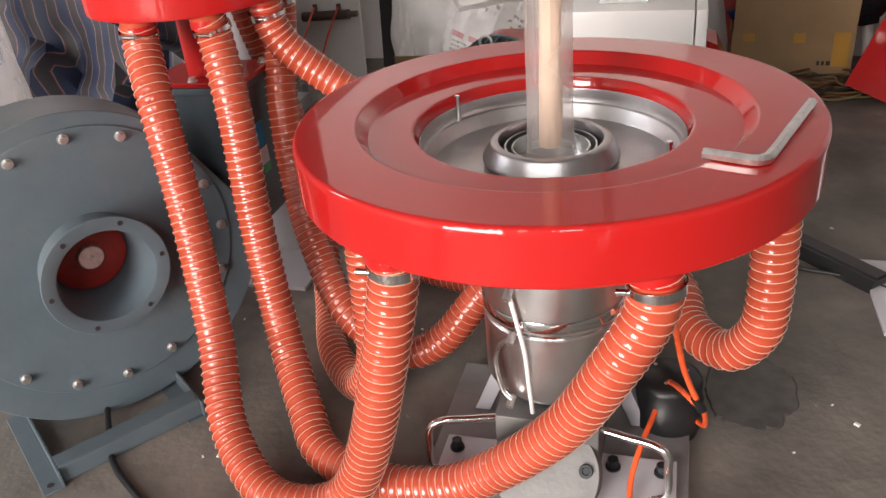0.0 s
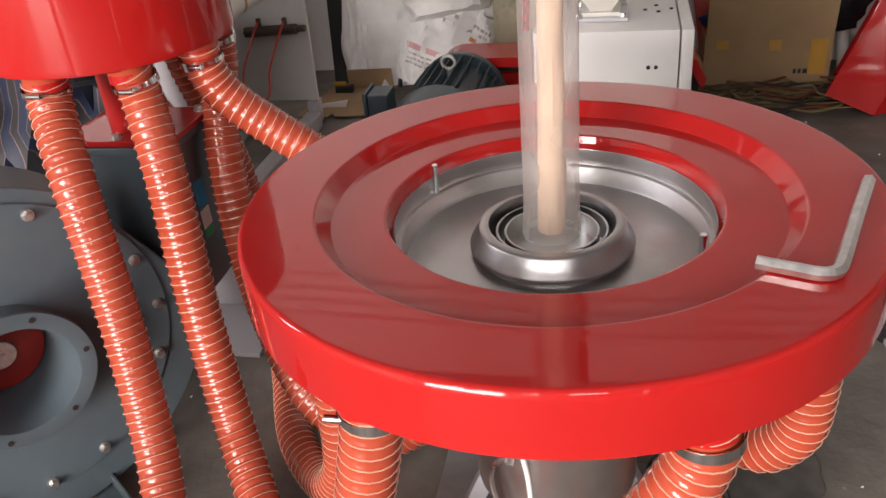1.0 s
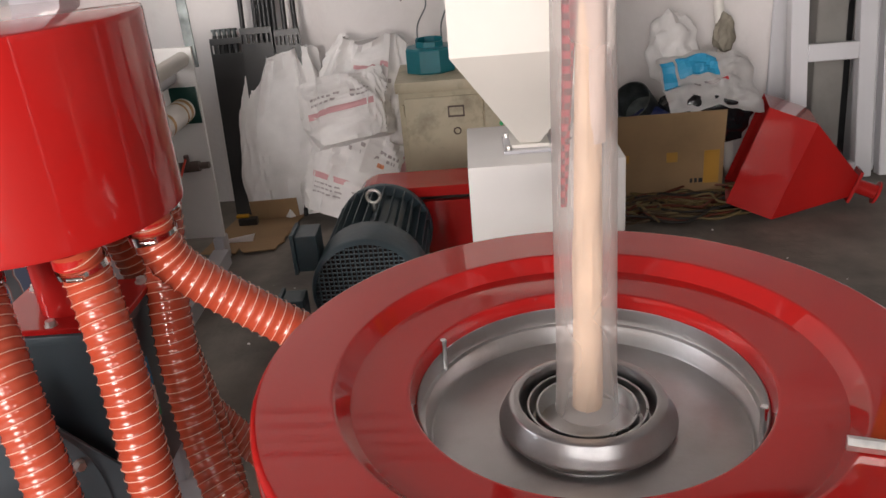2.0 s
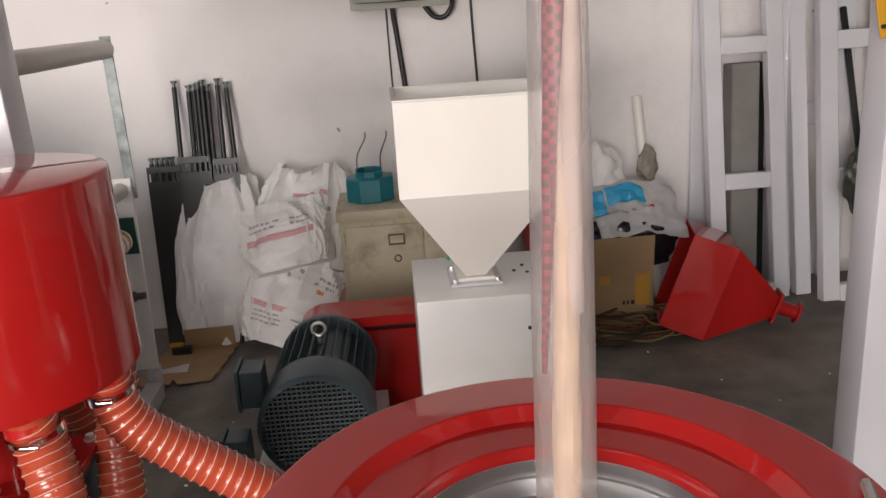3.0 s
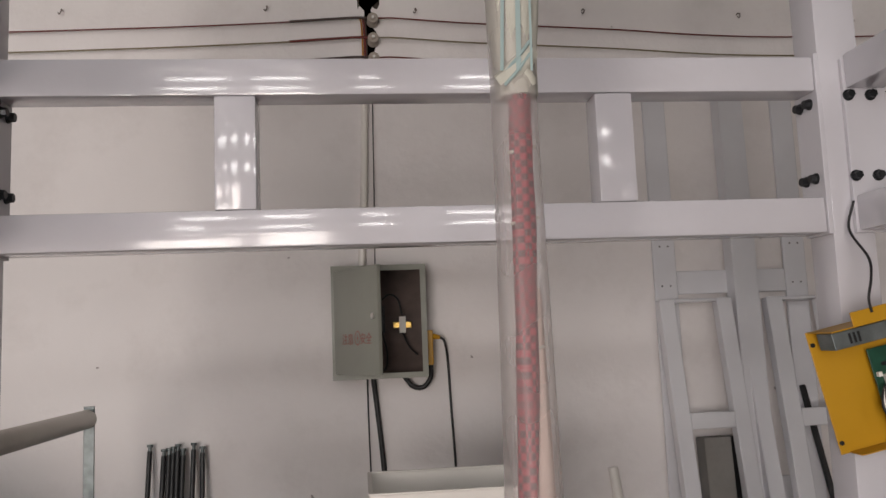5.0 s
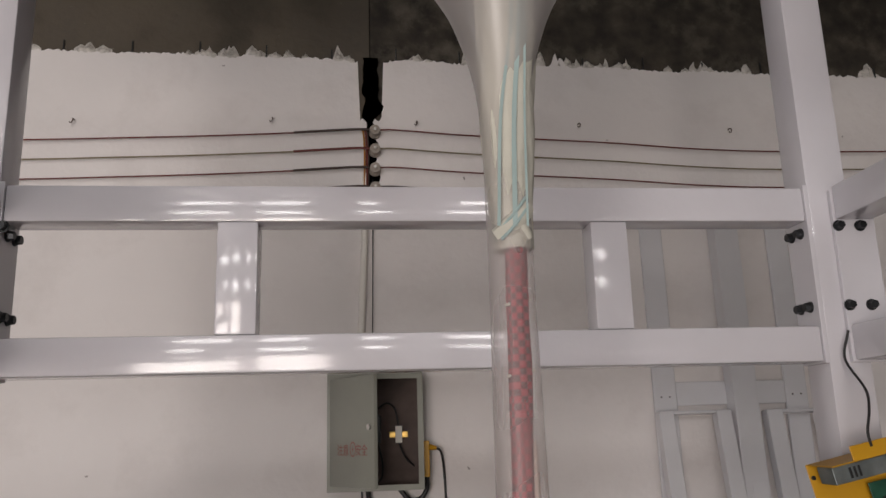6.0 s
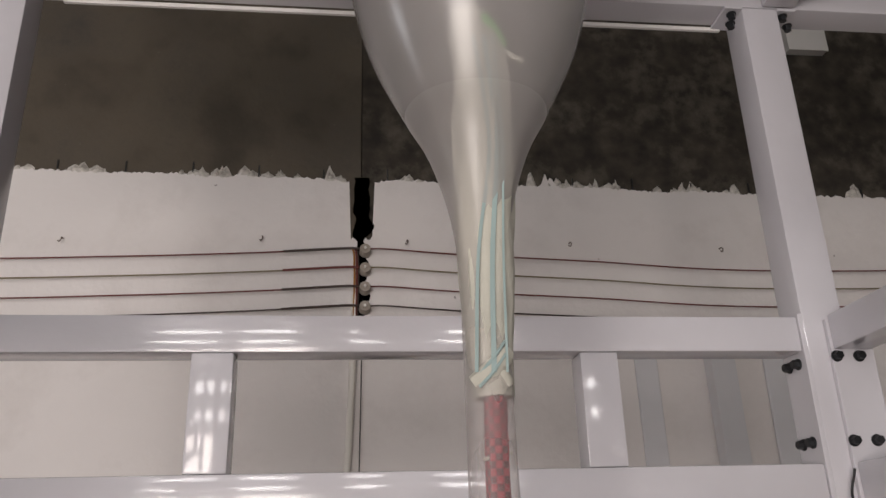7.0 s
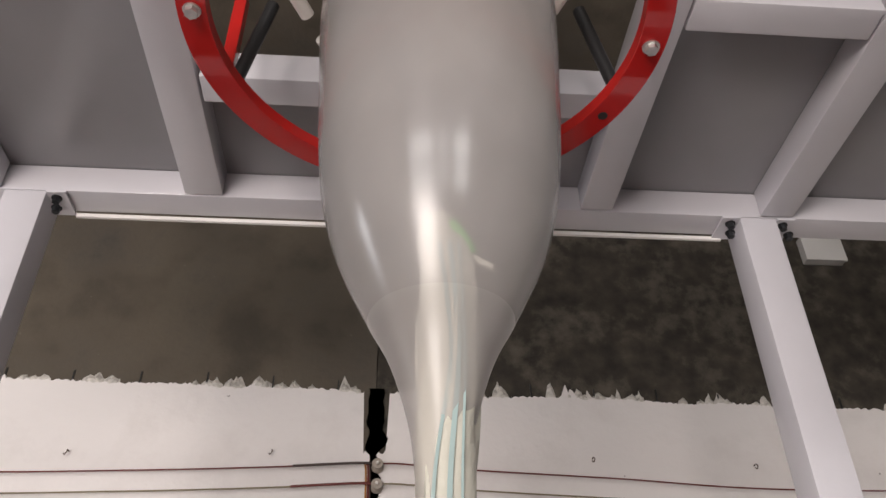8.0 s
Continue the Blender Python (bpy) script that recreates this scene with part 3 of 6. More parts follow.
    # angle-iron stand: two feet and cross bars, showing under the casing
    turn = Matrix.Translation((c.x, c.y, 0)) @ Matrix(((HB.x, -NB.x, 0, 0), (HB.y, -NB.y, 0, 0), (0, 0, 1, 0), (0, 0, 0, 1)))
    def bar(x0, x1, y0, y1, z0, z1):
        bm = B()
        box(bm, x0, x1, y0, y1, z0, z1, 0.0015, turn)
        part("stand_bar", bm, GREY, t)
    bar(-0.245, 0.095, -0.150, -0.145, FZ + 0.006, FZ + 0.052)
    bar(-0.245, 0.095, -0.144, -0.10, FZ + 0.047, FZ + 0.052)
    for x in (-0.252, 0.096):
        bar(x, x + 0.006, -0.160, 0.20, FZ + 0.0, FZ + 0.05)
        bar(x - 0.042, x, -0.160, 0.20, FZ, FZ + 0.005)
    for x in (-0.273, 0.075):
        bm = B()
        p = turn @ Vector((x, -0.135, FZ + 0.005))
        cyl(bm, p, p + up * 0.0012, 0.008, seg=14)
        part("foot_hole", bm, RECESS_SHADE, t)


LABELBLUE = mat("blue_print", (0.03, 0.28, 0.55), 0.4)
LABELGREEN = mat("green_print", (0.04, 0.32, 0.12), 0.4)
blower()


def ring_point(a, z):
    return (0.405 * math.cos(radians(a)), 0.405 * math.sin(radians(a)), z)


def tank_point(k, z):
    a = radians(-97 + 45 * k)
    return (-0.94 + 0.205 * math.cos(a), 0.41 + 0.205 * math.sin(a), z)


def hose(points, label):
    """A wire-wound hose with its two clamps."""
    P = spline(points, 0.005)
    low = min(P, key=lambda p: p.z)
    t = thing("air_hose", low.x, low.y, low.z - 0.044, label, "hose", "air hoses of the ring")
    bm = B()
    sweep(bm, P, lambda i: 0.0405 + 0.0016 * math.cos(2 * math.pi * i / 4), 24, cap=False)
    part("tube", bm, HOSE, t, smooth=True)
    fr = frames_along(P)
    bm = B()
    cord = []
    n = len(fr)
    for j in range(int((n - 1) * 4.5)):
        s = j / 4.5
        i = int(s)
        p, u, v = fr[i]
        q = fr[min(i + 1, n - 1)][0]
        a = 2 * math.pi * s / 4
        cord.append(p + (q - p) * (s - i) + (u * math.cos(a) + v * math.sin(a)) * 0.0424)
    sweep(bm, cord, 0.0010, 4)
    part("wire_winding", bm, WIRE, t, "pale wire wound round the hose", smooth=True)
    for i0 in (6, n - 11):
        bm = B()
        rings = []
        for i, r in ((i0, 0.0432), (i0, 0.0452), (i0 + 3, 0.0452), (i0 + 3, 0.0432)):
            p, u, v = fr[i]
            rings.append([p + (u * math.cos(2 * math.pi * k / 32) + v * math.sin(2 * math.pi * k / 32)) * r for k in range(32)])
        loft(bm, rings, cap=False)
        p, u, v = fr[i0 + 1]
        d = (u * 0.6 - v * 0.8)
        cyl(bm, p + d * 0.05 - u.cross(d) * 0.0 - Vector((0.012, 0, 0)), p + d * 0.05 + Vector((0.016, 0, 0)), 0.0055, seg=10)
        part("hose_clamp", bm, CHROME, t, "bright steel worm-drive clamp", smooth=True)
    return t


HOSELABEL = "orange wire-wound silicone air hose between tank and ring"
hose([tank_point(0, 0.985), (-0.966, 0.200, 0.925), (-0.905, 0.115, 0.795), (-0.845, 0.04, 0.555), (-0.782, -0.06, 0.32), (-0.712, -0.19, 0.175), (-0.60, -0.29, 0.105), (-0.49, -0.325, 0.104),
      (-0.39, -0.32, 0.14), (-0.315, -0.335, 0.27), (-0.246, -0.352, 0.5), ring_point(-120, 0.70), ring_point(-120, 0.764)], HOSELABEL )
hose([tank_point(1, 0.985), (-0.803, 0.252, 0.915), (-0.766, 0.2, 0.767), (-0.735, 0.14, 0.498), (-0.67, 0.05, 0.25), (-0.575, -0.08, 0.145), (-0.50, -0.17, 0.106), (-0.36, -0.23, 0.104), (-0.22, -0.25, 0.13),
      (-0.10, -0.265, 0.20), (0.055, -0.305, 0.375), (0.150, -0.345, 0.56), ring_point(-60, 0.68), ring_point(-60, 0.764)], HOSELABEL )
hose([tank_point(2, 0.985), (-0.733, 0.389, 0.93), (-0.70, 0.395, 0.865), (-0.60, 0.41, 0.775), (-0.46, 0.42, 0.675), (-0.32, 0.39, 0.635), (-0.22, 0.355, 0.68), ring_point(120, 0.764)], HOSELABEL )
hose([tank_point(3, 0.985), tank_point(3, 0.90), (-0.775, 0.46, 0.72), (-0.747, 0.40, 0.495), (-0.675, 0.31, 0.338), (-0.57, 0.22, 0.21), (-0.44, 0.20, 0.12), (-0.32, 0.21, 0.16), (-0.20, 0.24, 0.31),
      (0.0, 0.33, 0.52), (0.17, 0.36, 0.66), ring_point(60, 0.764)], HOSELABEL )
hose([ring_point(180, 0.764), ring_point(180, 0.70), (-0.402, -0.005, 0.45), (-0.42, 0.0, 0.24), (-0.50, 0.06, 0.115), (-0.62, 0.20, 0.106), (-0.72, 0.42, 0.13), (-0.80, 0.60, 0.30), (-0.87, 0.66, 0.6),
      tank_point(4, 0.90), tank_point(4, 0.985)], HOSELABEL )
hose([ring_point(0, 0.764), ring_point(0, 0.70), (0.41, 0.0, 0.5), (0.40, 0.01, 0.40), (0.35, 0.045, 0.325), (0.28, 0.13, 0.315), (0.23, 0.28, 0.34), (0.05, 0.46, 0.24), (-0.2, 0.56, 0.12), (-0.5, 0.64, 0.106), (-0.78, 0.74, 0.2),
      (-0.96, 0.72, 0.5), tank_point(5, 0.90), tank_point(5, 0.985)], HOSELABEL )


# ---- the die stand ----
WORN = mat("worn_tool_steel", (0.17, 0.165, 0.16), 0.55, 0.6, vary=0.2, scale=14, bump=0.08, bscale=90)
GREYBEAM = mat("scuffed_grey_paint", (0.22, 0.215, 0.215), 0.45, vary=0.15, scale=9, bump=0.1, dirt=(0.12, 0.11, 0.10), dscale=6, damount=0.6)


def die_stand():
    t = thing("screen_changer", 0, -0.1, FZ, "steel screen changer block with chromed pull bars", "screen changer")
    bm = B()
    turned(bm, [(0.0, -0.002), (0.105, -0.002), (0.108, -0.006), (0.108, -0.07), (0.0, -0.07)], (0.01, -0.205, 0.165), (0, -0.75, 0.66), 48)
    part("flange", bm, WORN, t, smooth=True)
    for k in range(6):
        a = radians(60 * k + 10)
        u, v = Vector((1, 0, 0)), Vector((0, 0.66, 0.75))
        p = Vector((0.01, -0.205, 0.165)) + (u * math.cos(a) + v * math.sin(a)) * 0.08 + Vector((0, -0.75, 0.66)) * -0.002
        bm = B()
        turned(bm, [(0.014, 0.0), (0.014, 0.008), (0.013, 0.009), (0.008, 0.009), (0.007, 0.003), (0.0, 0.003)], p, (0, -0.75, 0.66), 18)
        part("socket_screw", bm, DARKBOLT, t)
    bm = B()
    box(bm, -0.10, 0.11, -0.16, 0.12, FZ + 0.03, 0.262, 0.006)
    part("block", bm, WORN, t, smooth=True)
    for s in (-1, 1):
        x1 = 0.242 * s
        pts = spline([(0.09 * s, -0.12, 0.225), (0.16 * s, -0.135, 0.222), (x1 - 0.025 * s, -0.148, 0.22), (x1, -0.156, 0.205), (x1 + 0.004 * s, -0.16, 0.17), (x1 + 0.004 * s, -0.165, 0.115), (x1 - 0.02 * s, -0.17, 0.095), (0.12 * s, -0.18, 0.09)], 0.008)
        bm = B()
        sweep(bm, pts, 0.0085, 14)
        part("pull_bar", bm, CHROME, t, smooth=True)
    for x0, x1 in ((-0.235, -0.075), (0.105, 0.265)):
        bm = B()
        box(bm, x0, x1, -0.20, -0.06, FZ + 0.03, FZ + 0.042, 0.002)
        part("foot_plate", bm, FRAME, t)
        for x in (x0 + 0.03, x1 - 0.03):
            bm = B()
            hexbolt(bm, (x, -0.10, FZ + 0.042), (0, 0, 1), 0.013, 0.02)
            part("foot_bolt", bm, DARKBOLT, t)
    for x0, x1 in ((-0.262, -0.065), (0.095, 0.29)):
        bm = B()
        box(bm, x0, x1, -0.25, 0.22, FZ, FZ + 0.03, 0.003)
        part("base_beam", bm, GREYBEAM, t)
    for s in (-1, 1):
        bm = B()
        box(bm, -0.017, 0.017, -0.02, 0.02, 0.0, 0.34, 0.003, pose(0.185 * s, 0.07, FZ + 0.02, 0, -22 * s, 0))
        part("stay", bm, FRAME, t)


die_stand()


def heater_leads():
    t = thing("heater_lead", 0, -0.15, 0.26, "white braided heater leads hanging on the die", "cable")
    for pts, r, m in (([(-0.062, -0.142, 0.545), (-0.05, -0.150, 0.50), (-0.034, -0.152, 0.42), (-0.028, -0.152, 0.34), (-0.022, -0.155, 0.275)], 0.0045, WHITE),
                      ([(-0.058, -0.150, 0.452), (-0.085, -0.140, 0.425), (-0.098, -0.132, 0.38), (-0.085, -0.142, 0.32), (-0.065, -0.148, 0.298)], 0.005, STEEL)):
        bm = B()
        sweep(bm, spline(pts, 0.006), r, 10)
        part("lead", bm, m, t, smooth=True)
    for p in ((-0.062, -0.142, 0.55), (-0.058, -0.15, 0.455), (-0.065, -0.148, 0.298)):
        bm = B()
        cyl(bm, (p[0], p[1] + 0.012, p[2]), (p[0] - 0.004, p[1] - 0.01, p[2] - 0.012), 0.008, seg=12)
        part("terminal", bm, BOLT, t)


heater_leads()


def regulator():
    t = thing("air_regulator", 0.24, 0.12, FZ, "round black air regulator beside the die with orange tubes", "regulator")
    bm = B()
    turned(bm, [(0.0, 0.212), (0.055, 0.212), (0.068, 0.204), (0.073, 0.192), (0.073, 0.155), (0.077, 0.15), (0.077, 0.09), (0.070, FZ), (0.0, FZ)], (0.24, 0.10, 0), seg=40)
    part("body", bm, BLACK, t, smooth=True)
    for a in (20, 140, 260):
        bm = B()
        hexbolt(bm, (0.24 + 0.04 * math.cos(radians(a)), 0.10 + 0.04 * math.sin(radians(a)), 0.207), (0, 0, 1), 0.005, 0.005)
        part("screw", bm, BOLT, t)
    TUBE = mat("orange_air_tube", (0.8, 0.11, 0.03), 0.3)
    for pts in ([(0.24, 0.07, 0.21), (0.255, 0.0, 0.255), (0.285, -0.06, 0.27), (0.31, -0.03, 0.22), (0.318, 0.02, 0.14), (0.30, 0.07, 0.11)],
                [(0.23, -0.14, 0.56), (0.255, -0.12, 0.42), (0.275, -0.08, 0.33), (0.295, -0.06, 0.27)],
                [(0.215, -0.02, 0.20), (0.19, -0.10, 0.17), (0.175, -0.16, 0.13), (0.178, -0.22, 0.105), (0.19, -0.30, 0.075), (0.24, -0.42, 0.067)]):
        bm = B()
        sweep(bm, spline(pts, 0.008), 0.006, 10)
        part("air_tube", bm, TUBE, t, "orange plastic air tube", smooth=True)
    bm = B()
    cyl(bm, (0.29, -0.063, 0.28), (0.305, -0.055, 0.245), 0.010, seg=12)
    part("fitting", bm, BLACK, t)


regulator()


def hex_key():
    t = thing("hex_key", 0.34, -0.2, 0.863, "worn zinc-plated hex key lying on the red ring", "hex key")
    P = spline([(0.262, -0.2145, 0.8715), (0.30, -0.2275, 0.8715), (0.328, -0.2365, 0.8715), (0.346, -0.233, 0.8715), (0.358, -0.212, 0.8715), (0.397, -0.10, 0.8715), (0.437, 0.012, 0.8715)], 0.006)
    bm = B()
    sweep(bm, P, 0.0088, 6)
    part("bar", bm, BOLT, t)


hex_key()


# ---- film guide, starter cloth ----
def guide_ring():
    t = thing("guide_ring", -0.02, 0, 3.03, "red steel guide ring with white rollers round the bubble", "guide ring")
    bm = B()
    turned(bm, [(0.388, 3.03), (0.438, 3.03), (0.439, 3.031), (0.439, 3.058), (0.438, 3.059), (0.388, 3.059), (0.387, 3.058), (0.387, 3.031), (0.388, 3.03)], (-0.02, 0, 0), seg=128)
    part("ring", bm, RED, t, smooth=True)
    for k in range(8):
        a = radians(2 + 45 * k) if k % 2 == 0 else radians(28 + 45 * (k - 1))
        x, y = -0.02 + 0.412 * math.cos(a), 0.412 * math.sin(a)
        bm = B()
        if k % 2 == 0:
            hexbolt(bm, (x, y, 3.03), (0, 0, -1), 0.013, 0.011)
            part("bolt", bm, BOLT, t)
        else:
            cyl(bm, (x, y, 3.0285), (x, y, 3.03), 0.010, seg=14)
            part("hole", bm, RECESS_SHADE, t)
    for k in range(8):
        a = radians(20 + 45 * k)
        c, s = math.cos(a), math.sin(a)
        bm = B()
        cyl(bm, (-0.02 + 0.40 * c, 0.40 * s, 3.06), (-0.02 + 0.345 * c, 0.345 * s, 3.26), 0.0135, seg=14)
        part("arm", bm, BLACK, t, "black arm", smooth=True)
        for off in (-0.075, 0.05):
            p = Vector((-0.02 + 0.245 * c - off * s, 0.245 * s + off * c, 3.16))
            bm = B()
            d = Vector((-s, c, 0)) * 0.032
            cyl(bm, p - d, p + d, 0.014, seg=16)
            part("roller", bm, CREAM, t, "white plastic roller", smooth=True)
    bm = B()
    box(bm, -0.415, -0.39, 0.15, 0.18, 3.06, 3.30, 0.003)
    part("hanger", bm, RED, t)


guide_ring()


def cloth():
    """The wrapped rag that pulls the film up at the start."""
    t = thing("starter_cloth", 0, 0, 0.80, "rolled rags inside the film: beige, red check and striped", "cloth")
    BEIGE = mat("beige_cloth", (0.62, 0.44, 0.30), 0.8, vary=0.15, scale=12, bump=0.3)
    REDCLOTH = mat("red_check_cloth", (0.36, 0.012, 0.03), 0.8, vary=0.3, scale=70, bump=0.3)
    nt = REDCLOTH.node_tree
    check = nt.nodes.new("ShaderNodeTexChecker")
    check.inputs["Color1"].default_value, check.inputs["Color2"].default_value, check.inputs["Scale"].default_value = (0.085, 0.002, 0.007, 1), (0.29, 0.010, 0.026, 1), 115.0
    co = nt.nodes.new("ShaderNodeTexCoord")
    nt.links.new(co.outputs["Object"], check.inputs["Vector"])
    nt.links.new(check.outputs[0], nt.nodes["Principled BSDF"].inputs["Base Color"])
    PALE = mat("pale_pink_cloth", (0.56, 0.45, 0.40), 0.8, vary=0.1, scale=12, bump=0.3)
    STRIPE = mat("white_cloth", (0.46, 0.45, 0.39), 0.8, vary=0.1, scale=12, bump=0.3)
    BLUE = mat("pale_blue_stripe", (0.28, 0.365, 0.36), 0.8)
    GREENC = mat("green_cloth", (0.10, 0.35, 0.08), 0.8)
    def roll(pts, rad, m, name, seg=20, squash=1.0):
        P = spline(pts, 0.012)
        bm = B()
        rings = []
        for i, (p, u, v) in enumerate(frames_along(P)):
            r = rad(i / (len(P) - 1))
            rings.append([p + (u * math.cos(a) + v * math.sin(a)) * r * (1 + 0.18 * noise.noise((3 * math.cos(a), 3 * math.sin(a), p.z * 9))) for a in [2 * math.pi * k / seg for k in range(seg)]])
        loft(bm, rings)
        return part(name, bm, m, t, smooth=True)
    roll([(0.0, 0, 0.79), (0.003, 0, 1.0), (0.004, 0, 1.2), (0.008, 0, 1.45), (0.012, 0, 1.7)], lambda s: 0.021 - 0.010 * s, BEIGE, "beige_roll")
    roll([(-0.028, -0.010, 1.10), (-0.020, -0.014, 1.3), (-0.013, -0.015, 1.46), (-0.005, -0.014, 1.63), (0.003, -0.011, 1.86), (0.006, -0.006, 2.045)], lambda s: 0.004 + 0.0105 * min(1, s * 1.6), REDCLOTH, "red_roll", 14)
    roll([(0.010, 0.0, 1.18), (0.012, -0.004, 1.3), (0.013, -0.006, 1.5), (0.014, -0.004, 1.66), (0.016, 0.0, 1.78)], lambda s: 0.015 - 0.008 * s * s, PALE, "pale_roll", 16)
    for z in (1.40, 1.63, 1.70, 1.86, 1.95):
        bm = B()
        cyl(bm, (-0.014, -0.014, z), (0.022, -0.012, z + 0.008), 0.0022, seg=6)
        part("tie", bm, STRIPE, t)
    roll([(0.006, 0, 2.025), (0.004, 0, 2.08), (0.004, 0, 2.2), (0.008, 0, 2.35), (0.009, 0, 2.48), (0.006, 0, 2.53), (-0.003, 0, 2.56), (-0.006, 0, 2.595)], lambda s: 0.025 + 0.017 * math.sin(min(1, s * 1.25) * math.pi * 0.6) - max(0, s - 0.84) * 0.10, STRIPE, "striped_roll", 26)
    for dx, w, bend in ((-0.012, 0.0022, 0.02), (0.006, 0.0032, 0.012), (0.020, 0.0016, 0.006)):
        P = spline([(dx - bend * 0.4, -0.030, 2.05), (dx, -0.0355, 2.2), (dx + bend, -0.0395, 2.34), (dx + bend * 0.8, -0.041, 2.44), (dx + bend * 0.3, -0.038, 2.53)], 0.012)
        bm = B()
        a = [bm.verts.new((p.x - w, p.y - 0.004, p.z)) for p in P]
        b = [bm.verts.new((p.x + w, p.y - 0.004, p.z)) for p in P]
        for i in range(len(P) - 1):
            bm.faces.new((a[i], b[i], b[i + 1], a[i + 1]))
        part("stripe", bm, BLUE, t)
    # the knot over the red rag, with its own stripes
    roll([(-0.020, -0.012, 2.040), (0.0, -0.018, 2.055), (0.022, -0.014, 2.085)], lambda s: 0.012 + 0.004 * math.sin(s * math.pi), STRIPE, "knot", 14)
    roll([(-0.014, 0.0, 2.085), (0.004, -0.016, 2.062), (0.020, -0.012, 2.036)], lambda s: 0.010 + 0.004 * math.sin(s * math.pi), STRIPE, "knot", 14)
    for dz in (-0.006, 0.010):
        bm = B()
        sweep(bm, spline([(-0.016, -0.026, 2.040 + dz), (0.0, -0.0335, 2.056 + dz), (0.018, -0.029, 2.080 + dz)], 0.006), 0.0022, 6)
        part("stripe", bm, BLUE, t)
    roll([(0.012, -0.01, 2.575), (0.03, -0.01, 2.555), (0.045, -0.005, 2.535)], lambda s: 0.016 - 0.009 * s, GREENC, "green_knot", 12)
    roll([(0.03, 0.0, 2.545), (0.055, 0.0, 2.525), (0.075, 0.0, 2.515)], lambda s: 0.006, STRIPE, "loose_end", 8)


cloth()


# ---- extruder with its motor ----
def extruder():
    t = thing("extruder_cabinet", 0.07, 1.5, FZ, "white enamelled extruder cabinet with a feed throat", "extruder")
    bm = B()
    box(bm, -0.166, 0.262, 1.325, 1.76, FZ + 0.05, 0.71, 0.006)
    part("body", bm, WHITE, t, smooth=True)
    bm = B()
    box(bm, 0.266, 0.302, 1.325, 1.76, FZ + 0.05, 0.71, 0.006)
    part("side_panel", bm, WHITE, t, smooth=True)
    bm = B()
    box(bm, -0.15, 0.28, 1.36, 1.74, FZ, FZ + 0.05)
    part("plinth", bm, BLACK, t)
    bm = B()
    box(bm, -0.052, 0.112, 1.425, 1.60, 0.711, 0.722, 0.003)
    part("throat_plate", bm, FRAME, t)
    for x, y in ((-0.037, 1.44), (0.097, 1.44), (-0.037, 1.585), (0.097, 1.585)):
        bm = B()
        hexbolt(bm, (x, y, 0.722), (0, 0, 1), 0.010, 0.010)
        part("bolt", bm, BOLT, t)
    for x, y in ((0.165, 1.55), (0.2, 1.60), (0.205, 1.525), (0.245, 1.555)):
        bm = B()
        cyl(bm, (x, y, 0.7095), (x, y, 0.714), 0.006, seg=12)
        part("screw", bm, DARKBOLT, t)
    for x in (0.175, 0.197):
        bm = B()
        cyl(bm, (x, 1.3255, 0.60), (x, 1.321, 0.60), 0.006, seg=12)
        part("screw", bm, DARKBOLT, t)
    bm = B()
    box(bm, -0.04, 0.10, 0.16, 1.325, 0.20, 0.34, 0.02)
    part("barrel_cover", bm, BAND, t, smooth=True)
    for y in (0.45, 0.95):
        bm = B()
        box(bm, -0.02, 0.08, y, y + 0.06, FZ, 0.20, 0.004)
        part("barrel_support", bm, FRAME, t)


extruder()


def hopper():
    t = thing("feed_hopper", 0.03, 1.42, 0.722, "cream white sheet-metal feed hopper on the extruder", "hopper")
    x0, x1, y0, y1 = -0.192, 0.245, 1.20, 1.575
    zt, zs, zb = 1.322, 1.06, 0.735
    cx0, cx1, cy0, cy1 = 0.0, 0.062, 1.46, 1.55
    bm = B()
    def ring(a, b, c, d, z):
        return [(a, c, z), (b, c, z), (b, d, z), (a, d, z)]
    e = 0.006
    loft(bm, [ring(cx0 + e, cx1 - e, cy0 + e, cy1 - e, zb), ring(x0 + e, x1 - e, y0 + e, y1 - e, zs), ring(x0 + e, x1 - e, y0 + e, y1 - e, zt), ring(x0, x1, y0, y1, zt), ring(x0, x1, y0, y1, zs), ring(cx0, cx1, cy0, cy1, zb)], cap=False)
    bmesh.ops.recalc_face_normals(bm, faces=bm.faces)
    part("funnel", bm, CREAM, t)
    for a, b, c, d in ((x0 - 0.002, x1 + 0.002, y0 - 0.003, y0 + 0.009), (x0 - 0.002, x1 + 0.002, y1 - 0.009, y1 + 0.003), (x0 - 0.003, x0 + 0.009, y0 + 0.010, y1 - 0.010), (x1 - 0.009, x1 + 0.003, y0 + 0.010, y1 - 0.010)):
        bm = B()
        box(bm, a, b, c, d, zt + 0.001, zt + 0.006, 0.0015)
        part("rim", bm, CREAM, t)
    bm = B()
    box(bm, -0.03, 0.09, 1.445, 1.58, 0.7225, 0.734, 0.002)
    part("foot_flange", bm, CREAM, t)
    bm = B()
    turned(bm, [(0.0, 0.004), (0.006, 0.004), (0.007, 0.0)], (-0.055, 1.415, 0.815), (-0.7, -0.6, -0.2), 14)
    part("indicator", bm, LABELGREEN, t, "small green indicator")


hopper()


